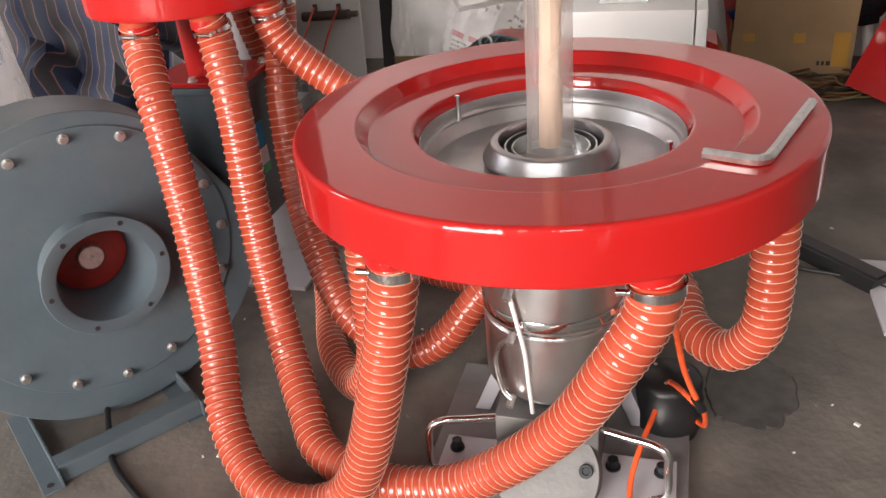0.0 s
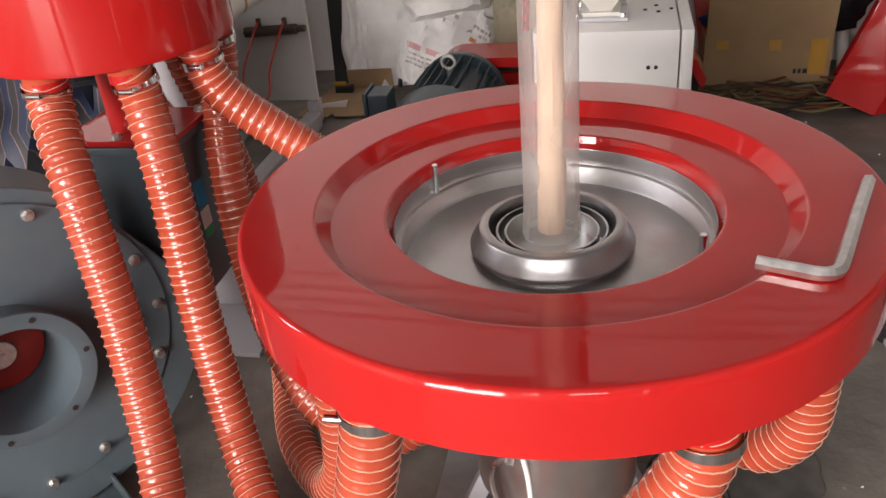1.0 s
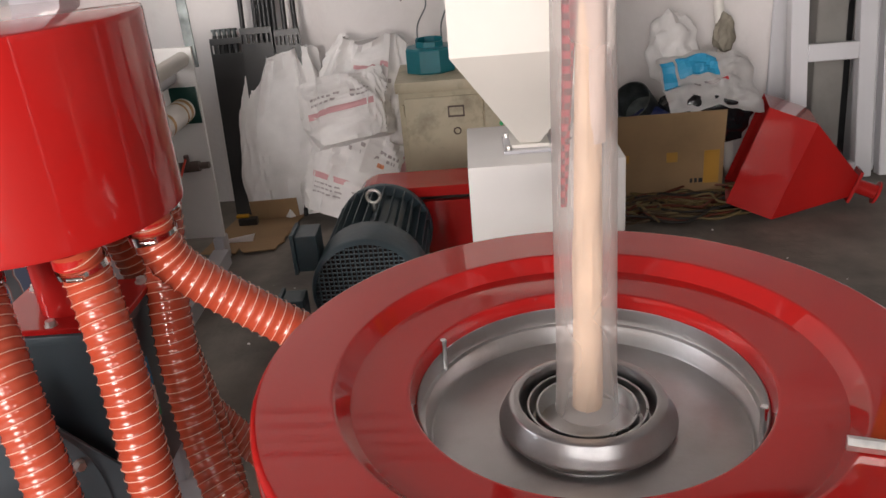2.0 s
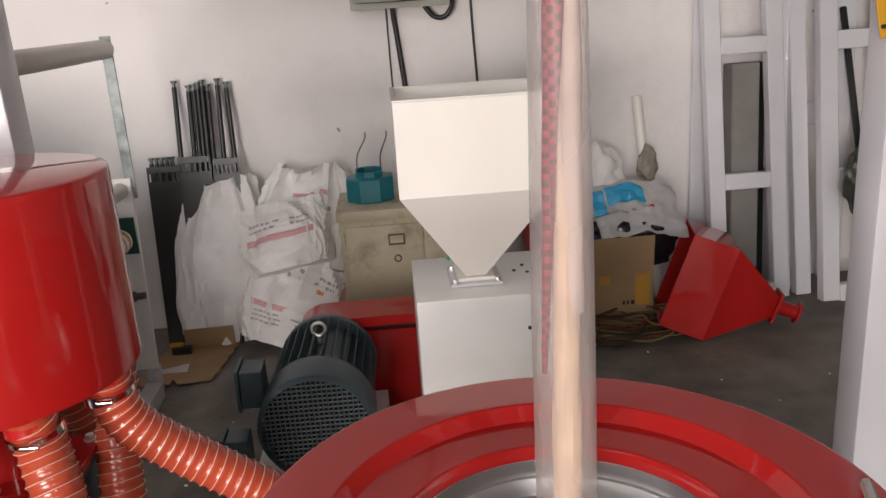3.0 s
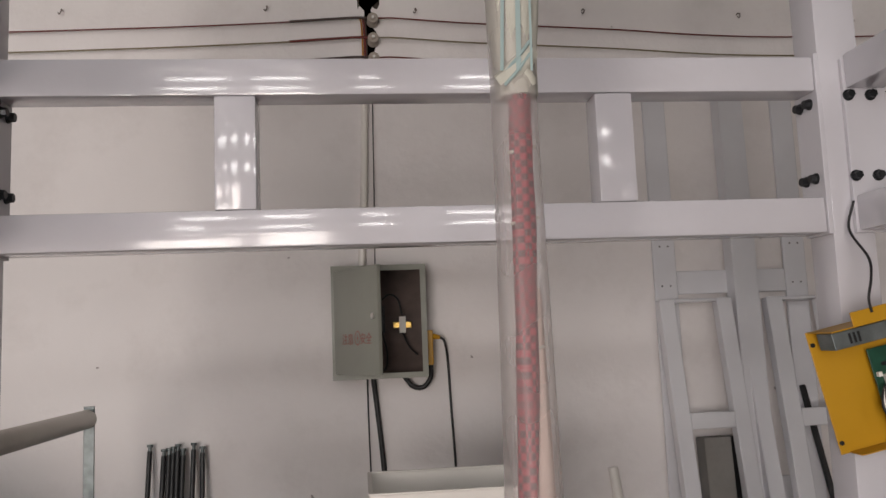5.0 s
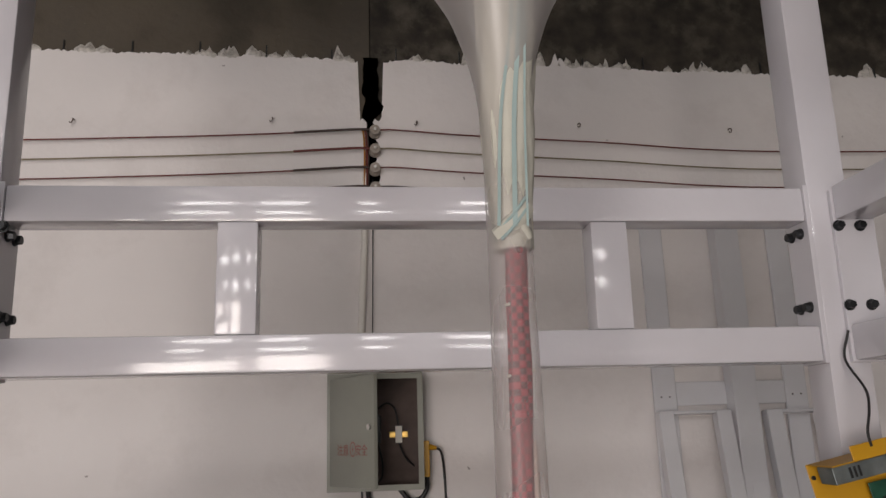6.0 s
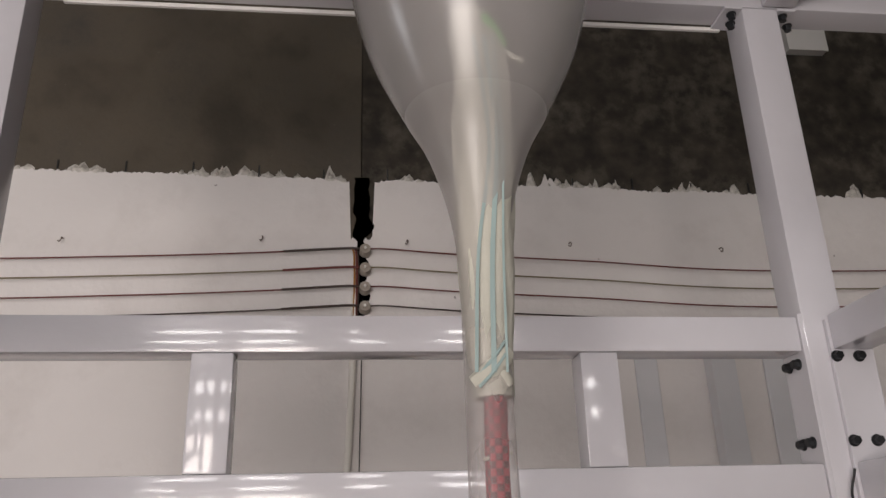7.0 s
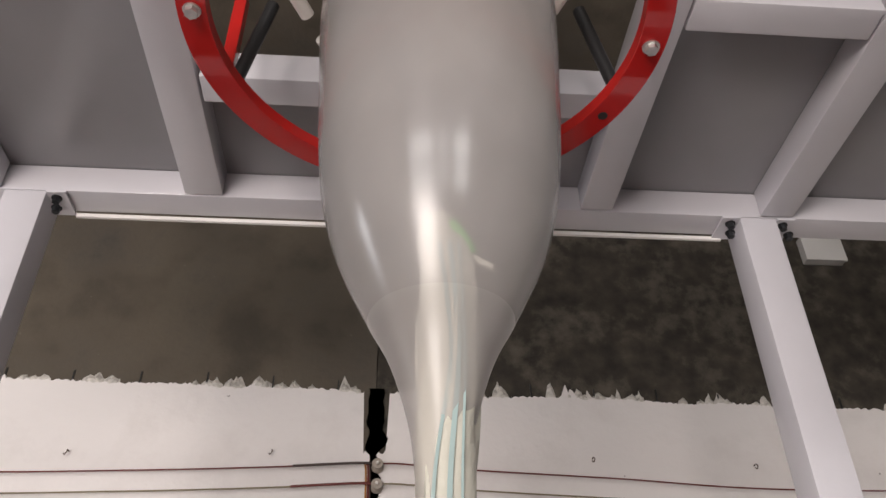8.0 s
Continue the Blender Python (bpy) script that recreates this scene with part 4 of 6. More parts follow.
def motor():
    t = thing("drive_motor", -0.5, 1.6, FZ, "dark teal finned electric motor with a mesh fan cowl", "motor")
    ax = Vector((0.02, 1.0, 0.0)).normalized()
    c = Vector((-0.505, 1.30, 0.33))
    side = Vector((1, -0.02, 0)).normalized()
    up = Vector((0, 0, 1))
    bm = B()
    turned(bm, [(0.168, -0.004), (0.178, 0.004), (0.183, 0.014), (0.183, 0.15), (0.178, 0.155), (0.15, 0.156)], c, ax, 56)
    part("fan_cowl", bm, MOTOR, t, smooth=True)
    bm = B()
    cyl(bm, c + ax * 0.03, c + ax * 0.033, 0.165, seg=40)
    part("fan_disc", bm, RECESS_SHADE, t)
    # square mesh in the end of the cowl
    bm = B()
    n = 22
    for k in range(-n // 2 + 1, n // 2):
        o = k * 0.0152
        h = math.sqrt(max(0.0, 0.168 ** 2 - o * o))
        for a, b in ((side, up), (up, side)):
            p = c + a * o
            cyl(bm, p - b * h, p + b * h, 0.0026, seg=5)
    part("guard_mesh", bm, MOTOR, t, kind="stuff")
    bm = B()
    cyl(bm, c + ax * 0.156, c + ax * 0.50, 0.142, seg=40)
    part("stator", bm, MOTOR, t, smooth=True)
    for k in range(30):
        a = 2 * math.pi * k / 30
        d = side * math.cos(a) + up * math.sin(a)
        w = ax.cross(d) * 0.0028
        if d.z < -0.8:
            continue
        L = 0.040 if d.z > 0.3 else 0.032
        bm = B()
        rows = [[c + ax * s + d * 0.140 - w, c + ax * s + d * (0.140 + L) - w * 0.6, c + ax * s + d * (0.140 + L) + w * 0.6, c + ax * s + d * 0.140 + w] for s in (0.165, 0.49)]
        loft(bm, rows)
        bmesh.ops.recalc_face_normals(bm, faces=bm.faces)
        part("fin", bm, MOTOR, t)
    bm = B()
    turned(bm, [(0.0, 0.50), (0.172, 0.50), (0.176, 0.504), (0.176, 0.53), (0.10, 0.55), (0.03, 0.56), (0.03, 0.62), (0, 0.62)], c, ax, 48)
    part("end_shield", bm, MOTOR, t, smooth=True)
    e = Vector((-0.502, 1.646, 0.525))
    bm = B()
    pts = [e + side * (0.023 * math.cos(a)) + up * (0.023 * math.sin(a)) for a in [2 * math.pi * i / 28 for i in range(28)]]
    rows = []
    for i, p in enumerate(pts):
        o = (p - e).normalized()
        rows.append([p + (o * math.cos(b) + ax * math.sin(b)) * 0.006 for b in [2 * math.pi * j / 10 for j in range(10)]])
    rows.append(rows[0])
    loft(bm, rows, cap=False)
    cyl(bm, e - up * 0.05, e - up * 0.024, 0.011, seg=14)
    part("eyebolt", bm, BOLT, t, "bright lifting eyebolt", smooth=True)
    for z0, z1, y0, y1, x0 in ((0.36, 0.50, 1.40, 1.52, -0.755), (0.21, 0.33, 1.28, 1.38, -0.80)):
        bm = B()
        box(bm, x0 + 0.014, x0 + 0.085, y0 + 0.008, y1 - 0.008, z0 + 0.008, z1 - 0.008, 0.004)
        p = part("terminal_box", bm, MOTOR, t)
        bm = B()
        box(bm, x0, x0 + 0.012, y0, y1, z0, z1, 0.003)
        part("lid", bm, MOTOR, p)
    for s in (-1, 1):
        bm = B()
        box(bm, -0.505 + s * 0.14 - 0.03, -0.505 + s * 0.14 + 0.03, 1.50, 1.78, FZ + 0.10, 0.24, 0.006)
        part("foot", bm, MOTOR, t)
    bm = B()
    box(bm, -0.72, -0.29, 1.26, 1.88, FZ, FZ + 0.10, 0.006)
    part("slide_base", bm, WHITE, t)


motor()


def belt_guard():
    """A cap over a recessed panel, with the shaded gap between painted near-black."""
    t = thing("belt_guard", -0.35, 1.95, FZ, "glossy red sheet-metal belt guard behind the motor", "belt guard")
    def arch(top, x0=-0.62, x1=0.40):
        return [(x0, FZ), (x0, top - 0.11)] + [(x0 + 0.11 + 0.11 * math.cos(radians(a)), top - 0.11 + 0.11 * math.sin(radians(a))) for a in range(170, 84, -14)] + [(x1 - 0.10, top), (x1 - 0.04, top - 0.025), (x1, top - 0.10), (x1, FZ)]
    bm = B()
    prism(bm, arch(0.385, -0.59, 0.37), 1.93, 2.03)
    part("panel", bm, RED, t)
    # solid dark filler: the shadow under the overhanging cap, given as colour
    bm = B()
    prism(bm, arch(0.43, -0.60, 0.38), 1.955, 2.028)
    part("gap", bm, RECESS_SHADE, t, "near-black fill painting the shade under the cap")
    bm = B()
    outer, inner = arch(0.47)[1:-1], arch(0.432, -0.605, 0.385)[1:-1]
    prism(bm, outer + inner[::-1], 1.86, 2.05)
    part("cap", bm, RED, t)


belt_guard()


# ---- things along the back wall ----
PAPER = mat("woven_plastic_sack", (0.80, 0.78, 0.77), 0.45, vary=0.07, scale=9, bump=0.12, bscale=90)
PINK = mat("pink_print", (0.66, 0.36, 0.38), 0.5)
GREYPRINT = mat("grey_print", (0.42, 0.38, 0.38), 0.5)
KHAKI = mat("cream_locker_paint", (0.50, 0.45, 0.32), 0.5, vary=0.1, scale=5, bump=0.05, dirt=(0.16, 0.12, 0.08), dscale=7, damount=0.7)
CARD = mat("brown_cardboard", (0.30, 0.192, 0.10), 0.85, vary=0.1, scale=8, bump=0.12, bscale=70)
TAPE = mat("amber_tape", (0.42, 0.22, 0.04), 0.3)
TEAL = mat("teal_enamel", (0.01, 0.16, 0.20), 0.35, vary=0.15)
BOXGREY = mat("grey_green_enamel", (0.27, 0.275, 0.235), 0.4, vary=0.06, scale=5, bump=0.04)
RUST = mat("dusty_brown_steel", (0.10, 0.07, 0.06), 0.7, vary=0.3, scale=9)
YELLOW = mat("yellow_enamel", (0.46, 0.24, 0.008), 0.4, vary=0.08, scale=5, bump=0.04)
BRASS = mat("brass", (0.75, 0.50, 0.15), 0.3, 1.0, vary=0.15)
GALV = mat("galvanised_steel", (0.17, 0.19, 0.19), 0.5, 0.9, vary=0.55, scale=14)
ROLLER = mat("dull_aluminium_tube", (0.48, 0.46, 0.42), 0.45, 0.9, vary=0.1, scale=6)
BLACKSTEEL = mat("black_painted_steel", (0.010, 0.010, 0.011), 0.38, vary=0.3)
BLUEPRINT = mat("sky_blue_print", (0.03, 0.34, 0.60), 0.4)
BINBAG = mat("black_film", (0.012, 0.012, 0.014), 0.25, vary=0.3, bump=0.3, bscale=30)
MOSS = mat("dark_olive_film", (0.035, 0.04, 0.03), 0.35, vary=0.3, bump=0.3, bscale=25)


def sack(name, base, w, d, h, lean, turn, label, prints, seed=0, neck=0.55, slump=0.0):
    """A filled sack: a boxy, creased body whose top is pinched flat and folds over."""
    t = thing(name, base[0], base[1], base[2], label, "sack", "sacks by the wall")
    M = Matrix.Translation(base) @ Euler((radians(lean), radians(slump), radians(turn))).to_matrix().to_4x4()
    nz, na = 60, 96
    def surf(a, s, off=0.0):
        c, q = math.cos(a), math.sin(a)
        e = 2 / 4.5
        x, y = math.copysign(abs(c) ** e, c), math.copysign(abs(q) ** e, q)
        body = 0.86 + 0.14 * math.sin(min(1.0, s * 4) * math.pi / 2)
        top = 1.0 if s < 0.55 else 1 - ((s - 0.55) / 0.45) ** 1.3 * (1 - neck)
        flat = 1.0 if s < 0.35 else max(0.10, 1 - (s - 0.35) / 0.65 * 0.95)
        k = s * s
        n1 = noise.noise((x * 1.6 + seed, y * 1.6, s * 2.2))
        fold = 1 - abs(noise.noise((x * 2.2 + seed * 3, y * 2.0, s * 1.5 + x * 1.2)))
        fine = 1 - abs(noise.noise((x * 6 + seed, y * 5, s * 5 + x * 2)))
        push = 0.045 * n1 + 0.05 * (fold ** 4) * (0.35 + k) + 0.016 * (fine ** 3)
        z = h * s * (1 + 0.16 * k * noise.noise((x * 0.9 + seed, 3.1, 7))) - 0.02 * k * fold
        lean_x = 0.10 * w * k * noise.noise((seed * 1.7, s, 2))
        return M @ Vector((w / 2 * x * body * top + push * c * 0.6 + lean_x, d / 2 * y * body * flat + push * q - off, z))
    bm = B()
    loft(bm, [[surf(2 * math.pi * i / na, j / (nz - 1)) for i in range(na)] for j in range(nz)])
    part("body", bm, PAPER, t, smooth=True)
    # the sewn hem along the mouth
    bm = B()
    loft(bm, [[surf(2 * math.pi * i / na, q) + M.to_3x3() @ Vector((0, 0, o)) for i in range(na)] for q, o in ((0.985, 0.0), (1.0, 0.012))], cap=False)
    part("hem", bm, PAPER, t, smooth=True)
    # printed marks on the front, following the cloth
    for m, u0, u1, s0, s1 in prints:
        bm = B()
        grid = []
        for j in range(5):
            s = s0 + (s1 - s0) * j / 4
            row = []
            for i in range(9):
                u = u0 + (u1 - u0) * i / 8
                row.append(bm.verts.new(surf(radians(270 + u * 62), s, 0.003)))
            grid.append(row)
        for j in range(4):
            for i in range(8):
                bm.faces.new((grid[j][i], grid[j][i + 1], grid[j + 1][i + 1], grid[j + 1][i]))
        part("print", bm, m, t)
    return t


def text_rows(u0, u1, s0, n, m, step=0.035, thick=0.014, rnd=random.Random(3)):
    out = []
    for k in range(n):
        u = u0
        while u < u1 - 0.04:
            w = rnd.uniform(0.02, 0.07)
            out.append((m, u, min(u + w, u1), s0 + k * step, s0 + k * step + thick))
            u += w + 0.025
    return out


ORANGEPRINT = mat("orange_print", (0.68, 0.27, 0.14), 0.5)
sack("sack", (-1.075, 2.83, FZ), 0.43, 0.24, 0.80, -4, 4, "plain white woven plastic sack slumped against the wall", [], 1, 0.5, 4)
sack("sack", (-0.72, 2.80, FZ + 0.22), 0.44, 0.26, 0.59, -10, -6, "white printed plastic sack with pink marks, at the back",
     [(PINK, -0.1, 0.18, 0.80, 0.835)] + text_rows(-0.35, 0.3, 0.55, 3, GREYPRINT, 0.07, 0.03), 5, 0.66, 12)
sack("sack", (-0.70, 2.64, FZ + 0.37), 0.40, 0.16, 0.33, -24, -8, "crumpled white printed sack folded over the pile",
     [(PINK, -0.6, 0.55, 0.42, 0.52)] + text_rows(-0.5, 0.5, 0.62, 2, GREYPRINT, 0.09, 0.035), 9, 0.8, -14)
sack("sack", (-0.77, 2.61, FZ + 0.01), 0.48, 0.20, 0.44, -18, -8, "glossy white printed sack with a pink band, on the pile",
     [(PINK, -0.62, 0.2, 0.36, 0.42), (PINK, 0.45, 0.72, 0.5, 0.9), (ORANGEPRINT, 0.02, 0.13, 0.66, 0.71)]
     + text_rows(-0.5, 0.3, 0.20, 3, GREYPRINT, 0.05, 0.018) + text_rows(-0.1, 0.35, 0.74, 2, GREYPRINT, 0.08, 0.04), 13, 0.9, 20)


def locker():
    t = thing("locker_cabinet", -0.1, 2.6, FZ, "scuffed cream steel locker with a label holder and ring pull", "cabinet")
    x0, x1, y0, y1 = -0.452, 0.262, 2.40, 2.78
    bm = B()
    box(bm, x0, x1, y0, y1, FZ, 0.70, 0.004)
    part("body", bm, KHAKI, t)
    bm = B()
    box(bm, x0 - 0.012, x1 + 0.012, y0 - 0.014, y1, 0.70, 0.745, 0.006)
    part("top", bm, KHAKI, t, smooth=True)
    for k, (a, b) in enumerate(((x0 + 0.025, -0.10), (-0.092, x1 - 0.025))):
        bm = B()
        box(bm, a, b, y0 - 0.010, y0 - 0.001, FZ + 0.05, 0.675, 0.004)
        d = part("door", bm, KHAKI, t, smooth=True)
        xm = -0.213 if k == 0 else 0.10
        bm = B()
        for p in ((xm - 0.035, xm + 0.035, 0.628, 0.634), (xm - 0.035, xm + 0.035, 0.586, 0.592), (xm - 0.035, xm - 0.029, 0.592, 0.628), (xm + 0.029, xm + 0.035, 0.592, 0.628)):
            box(bm, p[0], p[1], y0 - 0.016, y0 - 0.010, p[2], p[3])
        part("label_holder", bm, RUST, d)
        bm = B()
        c = Vector((xm, y0 - 0.016, 0.525))
        rows = [[c + Vector((math.cos(a) * (0.014 + 0.003 * math.cos(b)), 0.003 * math.sin(b), math.sin(a) * (0.014 + 0.003 * math.cos(b)))) for b in [2 * math.pi * j / 8 for j in range(8)]] for a in [2 * math.pi * i / 20 for i in range(21)]]
        loft(bm, rows, cap=False)
        part("ring_pull", bm, RUST, d)
        for z in (0.16, 0.60):
            bm = B()
            cyl(bm, (a - 0.008, y0 - 0.006, z), (a - 0.008, y0 - 0.006, z + 0.05), 0.006, seg=10)
            part("hinge", bm, KHAKI, d)


locker()


def magnet_frame():
    t = thing("hopper_magnet", -0.31, 2.6, 0.745, "teal octagonal steel collar with two wire handles", "collar")
    c = (-0.312, 2.60)
    def octa(r, z):
        return [(c[0] + r * math.cos(radians(22.5 + 45 * k)), c[1] + 0.9 * r * math.sin(radians(22.5 + 45 * k)), z) for k in range(8)]
    bm = B()
    loft(bm, [octa(0.108, 0.746), octa(0.112, 0.752), octa(0.112, 0.845), octa(0.106, 0.852), octa(0.062, 0.852), octa(0.058, 0.846), octa(0.058, 0.76), octa(0.108, 0.746)], cap=False)
    bmesh.ops.recalc_face_normals(bm, faces=bm.faces)
    part("collar", bm, TEAL, t)
    bm = B()
    for k in range(8):
        a, b = octa(0.06, 0)[k], octa(0.06, 0)[(k + 1) % 8]
        d = (Vector(b) - Vector(a))
        box(bm, 0, d.length, -0.003, 0.003, 0.852, 0.885 if k in (0, 1, 2, 3) else 0.875, 0, Matrix.Translation((a[0], a[1], 0)) @ Matrix.Rotation(math.atan2(d.y, d.x), 4, 'Z'))
    part("neck", bm, TEAL, t)
    for x0, x1 in ((-0.365, -0.318), (-0.26, -0.222)):
        bm = B()
        sweep(bm, spline([(x0, 2.66, 0.85), (x0 + 0.004, 2.68, 0.93), (x1 - 0.004, 2.70, 1.0), (x1, 2.71, 1.03)], 0.01), 0.0035, 8)
        part("wire_handle", bm, GALV, t)


magnet_frame()


def rods():
    rnd = random.Random(8)
    xs = [-1.187] + [-1.127 + 0.0225 * k for k in range(5)] + [-0.990, -0.949]
    for i, x in enumerate(xs):
        t = thing("steel_rod", x - 0.012, 2.80, FZ, "long black steel rod with a headed end, leaning on the wall", "rod", "rods leaning on the wall")
        top = Vector((x + rnd.uniform(-0.003, 0.003), 2.955, 1.285 + rnd.uniform(-0.015, 0.012)))
        foot = Vector((x - 0.005 + 0.03 * (i == len(xs) - 1), 2.72 + rnd.uniform(-0.02, 0.02), FZ))
        d = (top - foot).normalized()
        bm = B()
        cyl(bm, foot, top - d * 0.03, 0.0115, seg=12)
        part("shaft", bm, BLACKSTEEL, t, smooth=True)
        bm = B()
        turned(bm, [(0.0, -0.03), (0.008, -0.03), (0.008, -0.012), (0.0145, -0.010), (0.0145, 0.0), (0.0, 0.0)], top, d, 14)
        part("head", bm, GALV, t, smooth=True)
    for k in range(5):
        x = -1.342 + 0.0245 * k
        t = thing("steel_rod", x, 2.82, FZ, "short black steel rod with a headed end, leaning on the wall", "rod", "rods leaning on the wall")
        bm = B()
        cyl(bm, (x, 2.80, FZ), (x, 2.925, 0.92), 0.0105, seg=12)
        part("shaft", bm, BLACKSTEEL, t, smooth=True)
        bm = B()
        turned(bm, [(0.008, -0.03), (0.008, -0.008), (0.0135, -0.006), (0.0135, 0.004), (0.0, 0.004)], (x, 2.926, 0.945), (0, 0.05, 1), 14)
        part("head", bm, GALV, t, smooth=True)
    # slotted plates in front of the rods
    for x0, x1, h, y in ((-1.355, -1.175, 0.86, 2.775), (-1.20, -1.05, 0.90, 2.75), (-1.045, -0.925, 0.88, 2.765)):
        t = thing("slotted_plate", (x0 + x1) / 2, y, FZ, "black steel plate with slots at the top, leaning", "steel plate", "plates leaning on the rods")
        bm = B()
        M = pose(0, y, FZ, -7, 0, 0)
        n = 6
        w = (x1 - x0)
        box(bm, x0, x1, -0.006, 0.006, 0, h - 0.07, 0.001, M)
        for k in range(n + 1):
            a = x0 + w * k / n
            box(bm, a - 0.005 if k else a, a + 0.006 if k < n else a, -0.006, 0.006, h - 0.07, h - 0.03, 0, M)
        box(bm, x0, x1, -0.006, 0.006, h - 0.03, h, 0.001, M)
        part("plate", bm, BLACKSTEEL, t)


rods()


def winder():
    t = thing("film_winder", -1.4, 1.8, FZ, "white film winding stand with aluminium and taped rollers", "winder")
    for y in (2.245, 1.20):
        bm = B()
        prism(bm, [(-1.62, 0.17), (-1.255, 0.17), (-1.235, 0.985), (-1.50, 0.985), (-1.62, 0.8)], y, y + 0.016)
        part("side_plate", bm, WHITE, t)
        for x in (-1.60, -1.30):
            bm = B()
            box(bm, x, x + 0.045, y - 0.03, y + 0.045, FZ, 0.169, 0.003)
            part("leg", bm, FRAME, t)
    bm = B()
    box(bm, -1.262, -1.222, 2.262, 2.270, 0.90, 1.525, 0.002)
    part("post", bm, GALV, t, "galvanised upright strip")
    for x in (-1.30, -1.62):
        bm = B()
        box(bm, x, x + 0.07, 1.26, 2.20, FZ, 0.13, 0.004)
        part("foot_beam", bm, FRAME, t)
    def roller(x, z, r, y0, y1, m, name):
        bm = B()
        turned(bm, [(0.0, y0 - 0.012), (r * 0.35, y0 - 0.012), (r * 0.35, y0 + 0.004), (r * 0.62, y0 + 0.004), (r * 0.62, y0), (r * 0.95, y0), (r, y0 + 0.004), (r, y1 - 0.01), (r * 0.95, y1 - 0.004), (r * 0.3, y1 - 0.003), (r * 0.3, y1 + 0.004), (0, y1 + 0.004)], (x, 0, z), (0, 1, 0), 36)
        part(name, bm, m, t, smooth=True)
    roller(-1.245, 1.478, 0.036, 1.32, 2.258, ROLLER, "top_roller")
    bm = B()
    turned(bm, [(0.0, 1.318), (0.012, 1.318), (0.013, 1.321), (0.024, 1.321), (0.036, 1.318), (0.0375, 1.322), (0.0375, 1.345), (0.036, 1.347)], (-1.245, 0, 1.478), (0, 1, 0), 32)
    part("roller_end", bm, CHROME, t, "bright turned roller end", smooth=True)
    roller(-1.275, 0.94, 0.030, 1.22, 2.243, ROLLER, "guide_roller")
    roller(-1.345, 0.875, 0.035, 1.22, 2.243, FRAME, "guide_roller")
    roller(-1.300, 0.745, 0.048, 1.24, 2.21, CREAM, "core_tube")
    for y0, w in ((2.155, 0.025), (2.11, 0.015), (1.95, 0.022), (1.70, 0.02)):
        bm = B()
        turned(bm, [(0.0488, y0), (0.0492, y0 + 0.001), (0.0492, y0 + w), (0.0488, y0 + w + 0.001)], (-1.300, 0, 0.745), (0, 1, 0), 32)
        part("tape_band", bm, TAPE, t, "amber tape band")
    bm = B()
    box(bm, -1.355, -1.245, 2.232, 2.243, 0.68, 0.83, 0.003)
    part("bearing_plate", bm, mat("dark_green_enamel", (0.01, 0.05, 0.04), 0.35), t, "dark green bearing plate")
    bm = B()
    cyl(bm, (-1.52, 2.20, 0.50), (-1.28, 2.20, 0.51), 0.022, seg=18)
    cyl(bm, (-1.28, 2.20, 0.51), (-1.24, 2.20, 0.512), 0.014, seg=14)
    for x in (-1.45, -1.33):
        cyl(bm, (x, 2.20, 0.51), (x, 2.20, 0.558), 0.011, seg=12)
    part("air_cylinder", bm, RUST, t, smooth=True)
    RT = mat("red_air_tube", (0.65, 0.06, 0.03), 0.35)
    for x in (-1.45, -1.33):
        bm = B()
        sweep(bm, spline([(x, 2.20, 0.55), (x - 0.01, 2.14, 0.50), (x - 0.04, 2.05, 0.38), (x - 0.03, 1.98, 0.30), (x - 0.06, 1.9, 0.24)], 0.012), 0.005, 8)
        part("air_tube", bm, RT, t, smooth=True)


winder()


def carton():
    t = thing("carton", 0.72, 2.7, FZ, "open brown cardboard carton with amber tape, on the floor", "carton")
    x0, x1, y0, y1, z1 = 0.455, 0.985, 2.60, 2.93, 0.30
    for a, b, c, d in ((x0, x1, y0, y0 + 0.006), (x0, x1, y1 - 0.006, y1), (x0, x0 + 0.006, y0 + 0.006, y1 - 0.006), (x1 - 0.006, x1, y0 + 0.006, y1 - 0.006)):
        bm = B()
        box(bm, a, b, c, d, FZ, z1, 0.001)
        part("side", bm, CARD, t)
    bm = B()
    box(bm, x0 + 0.006, x1 - 0.006, y0 + 0.006, y1 - 0.006, FZ, FZ + 0.006)
    part("bottom", bm, CARD, t)
    bm = B()
    box(bm, 0.003, x1 - x0 - 0.003, -0.004, 0.0, 0.0, 0.19, 0.001, pose(x0, y0 - 0.001, z1 - 0.012, 6, 0, 0))
    part("flap", bm, CARD, t, "cardboard flap standing open")
    for x, w, z0, z2 in ((x0 + 0.27, 0.05, 0.24, 0.292), (x0 + 0.44, 0.07, 0.13, 0.29), (x0 + 0.05, 0.05, 0.25, 0.292)):
        bm = B()
        box(bm, x, x + w, y0 - 0.0022, y0 - 0.0005, z0, z2)
        part("tape", bm, TAPE, t)
    for k, w in enumerate((0.012, 0.012, 0.018)):
        bm = B()
        box(bm, x0 + 0.38 + k * 0.02, x0 + 0.38 + k * 0.02 + w, y0 - 0.002, y0 - 0.0006, 0.135, 0.155)
        part("print", bm, BLACK, t)


carton()


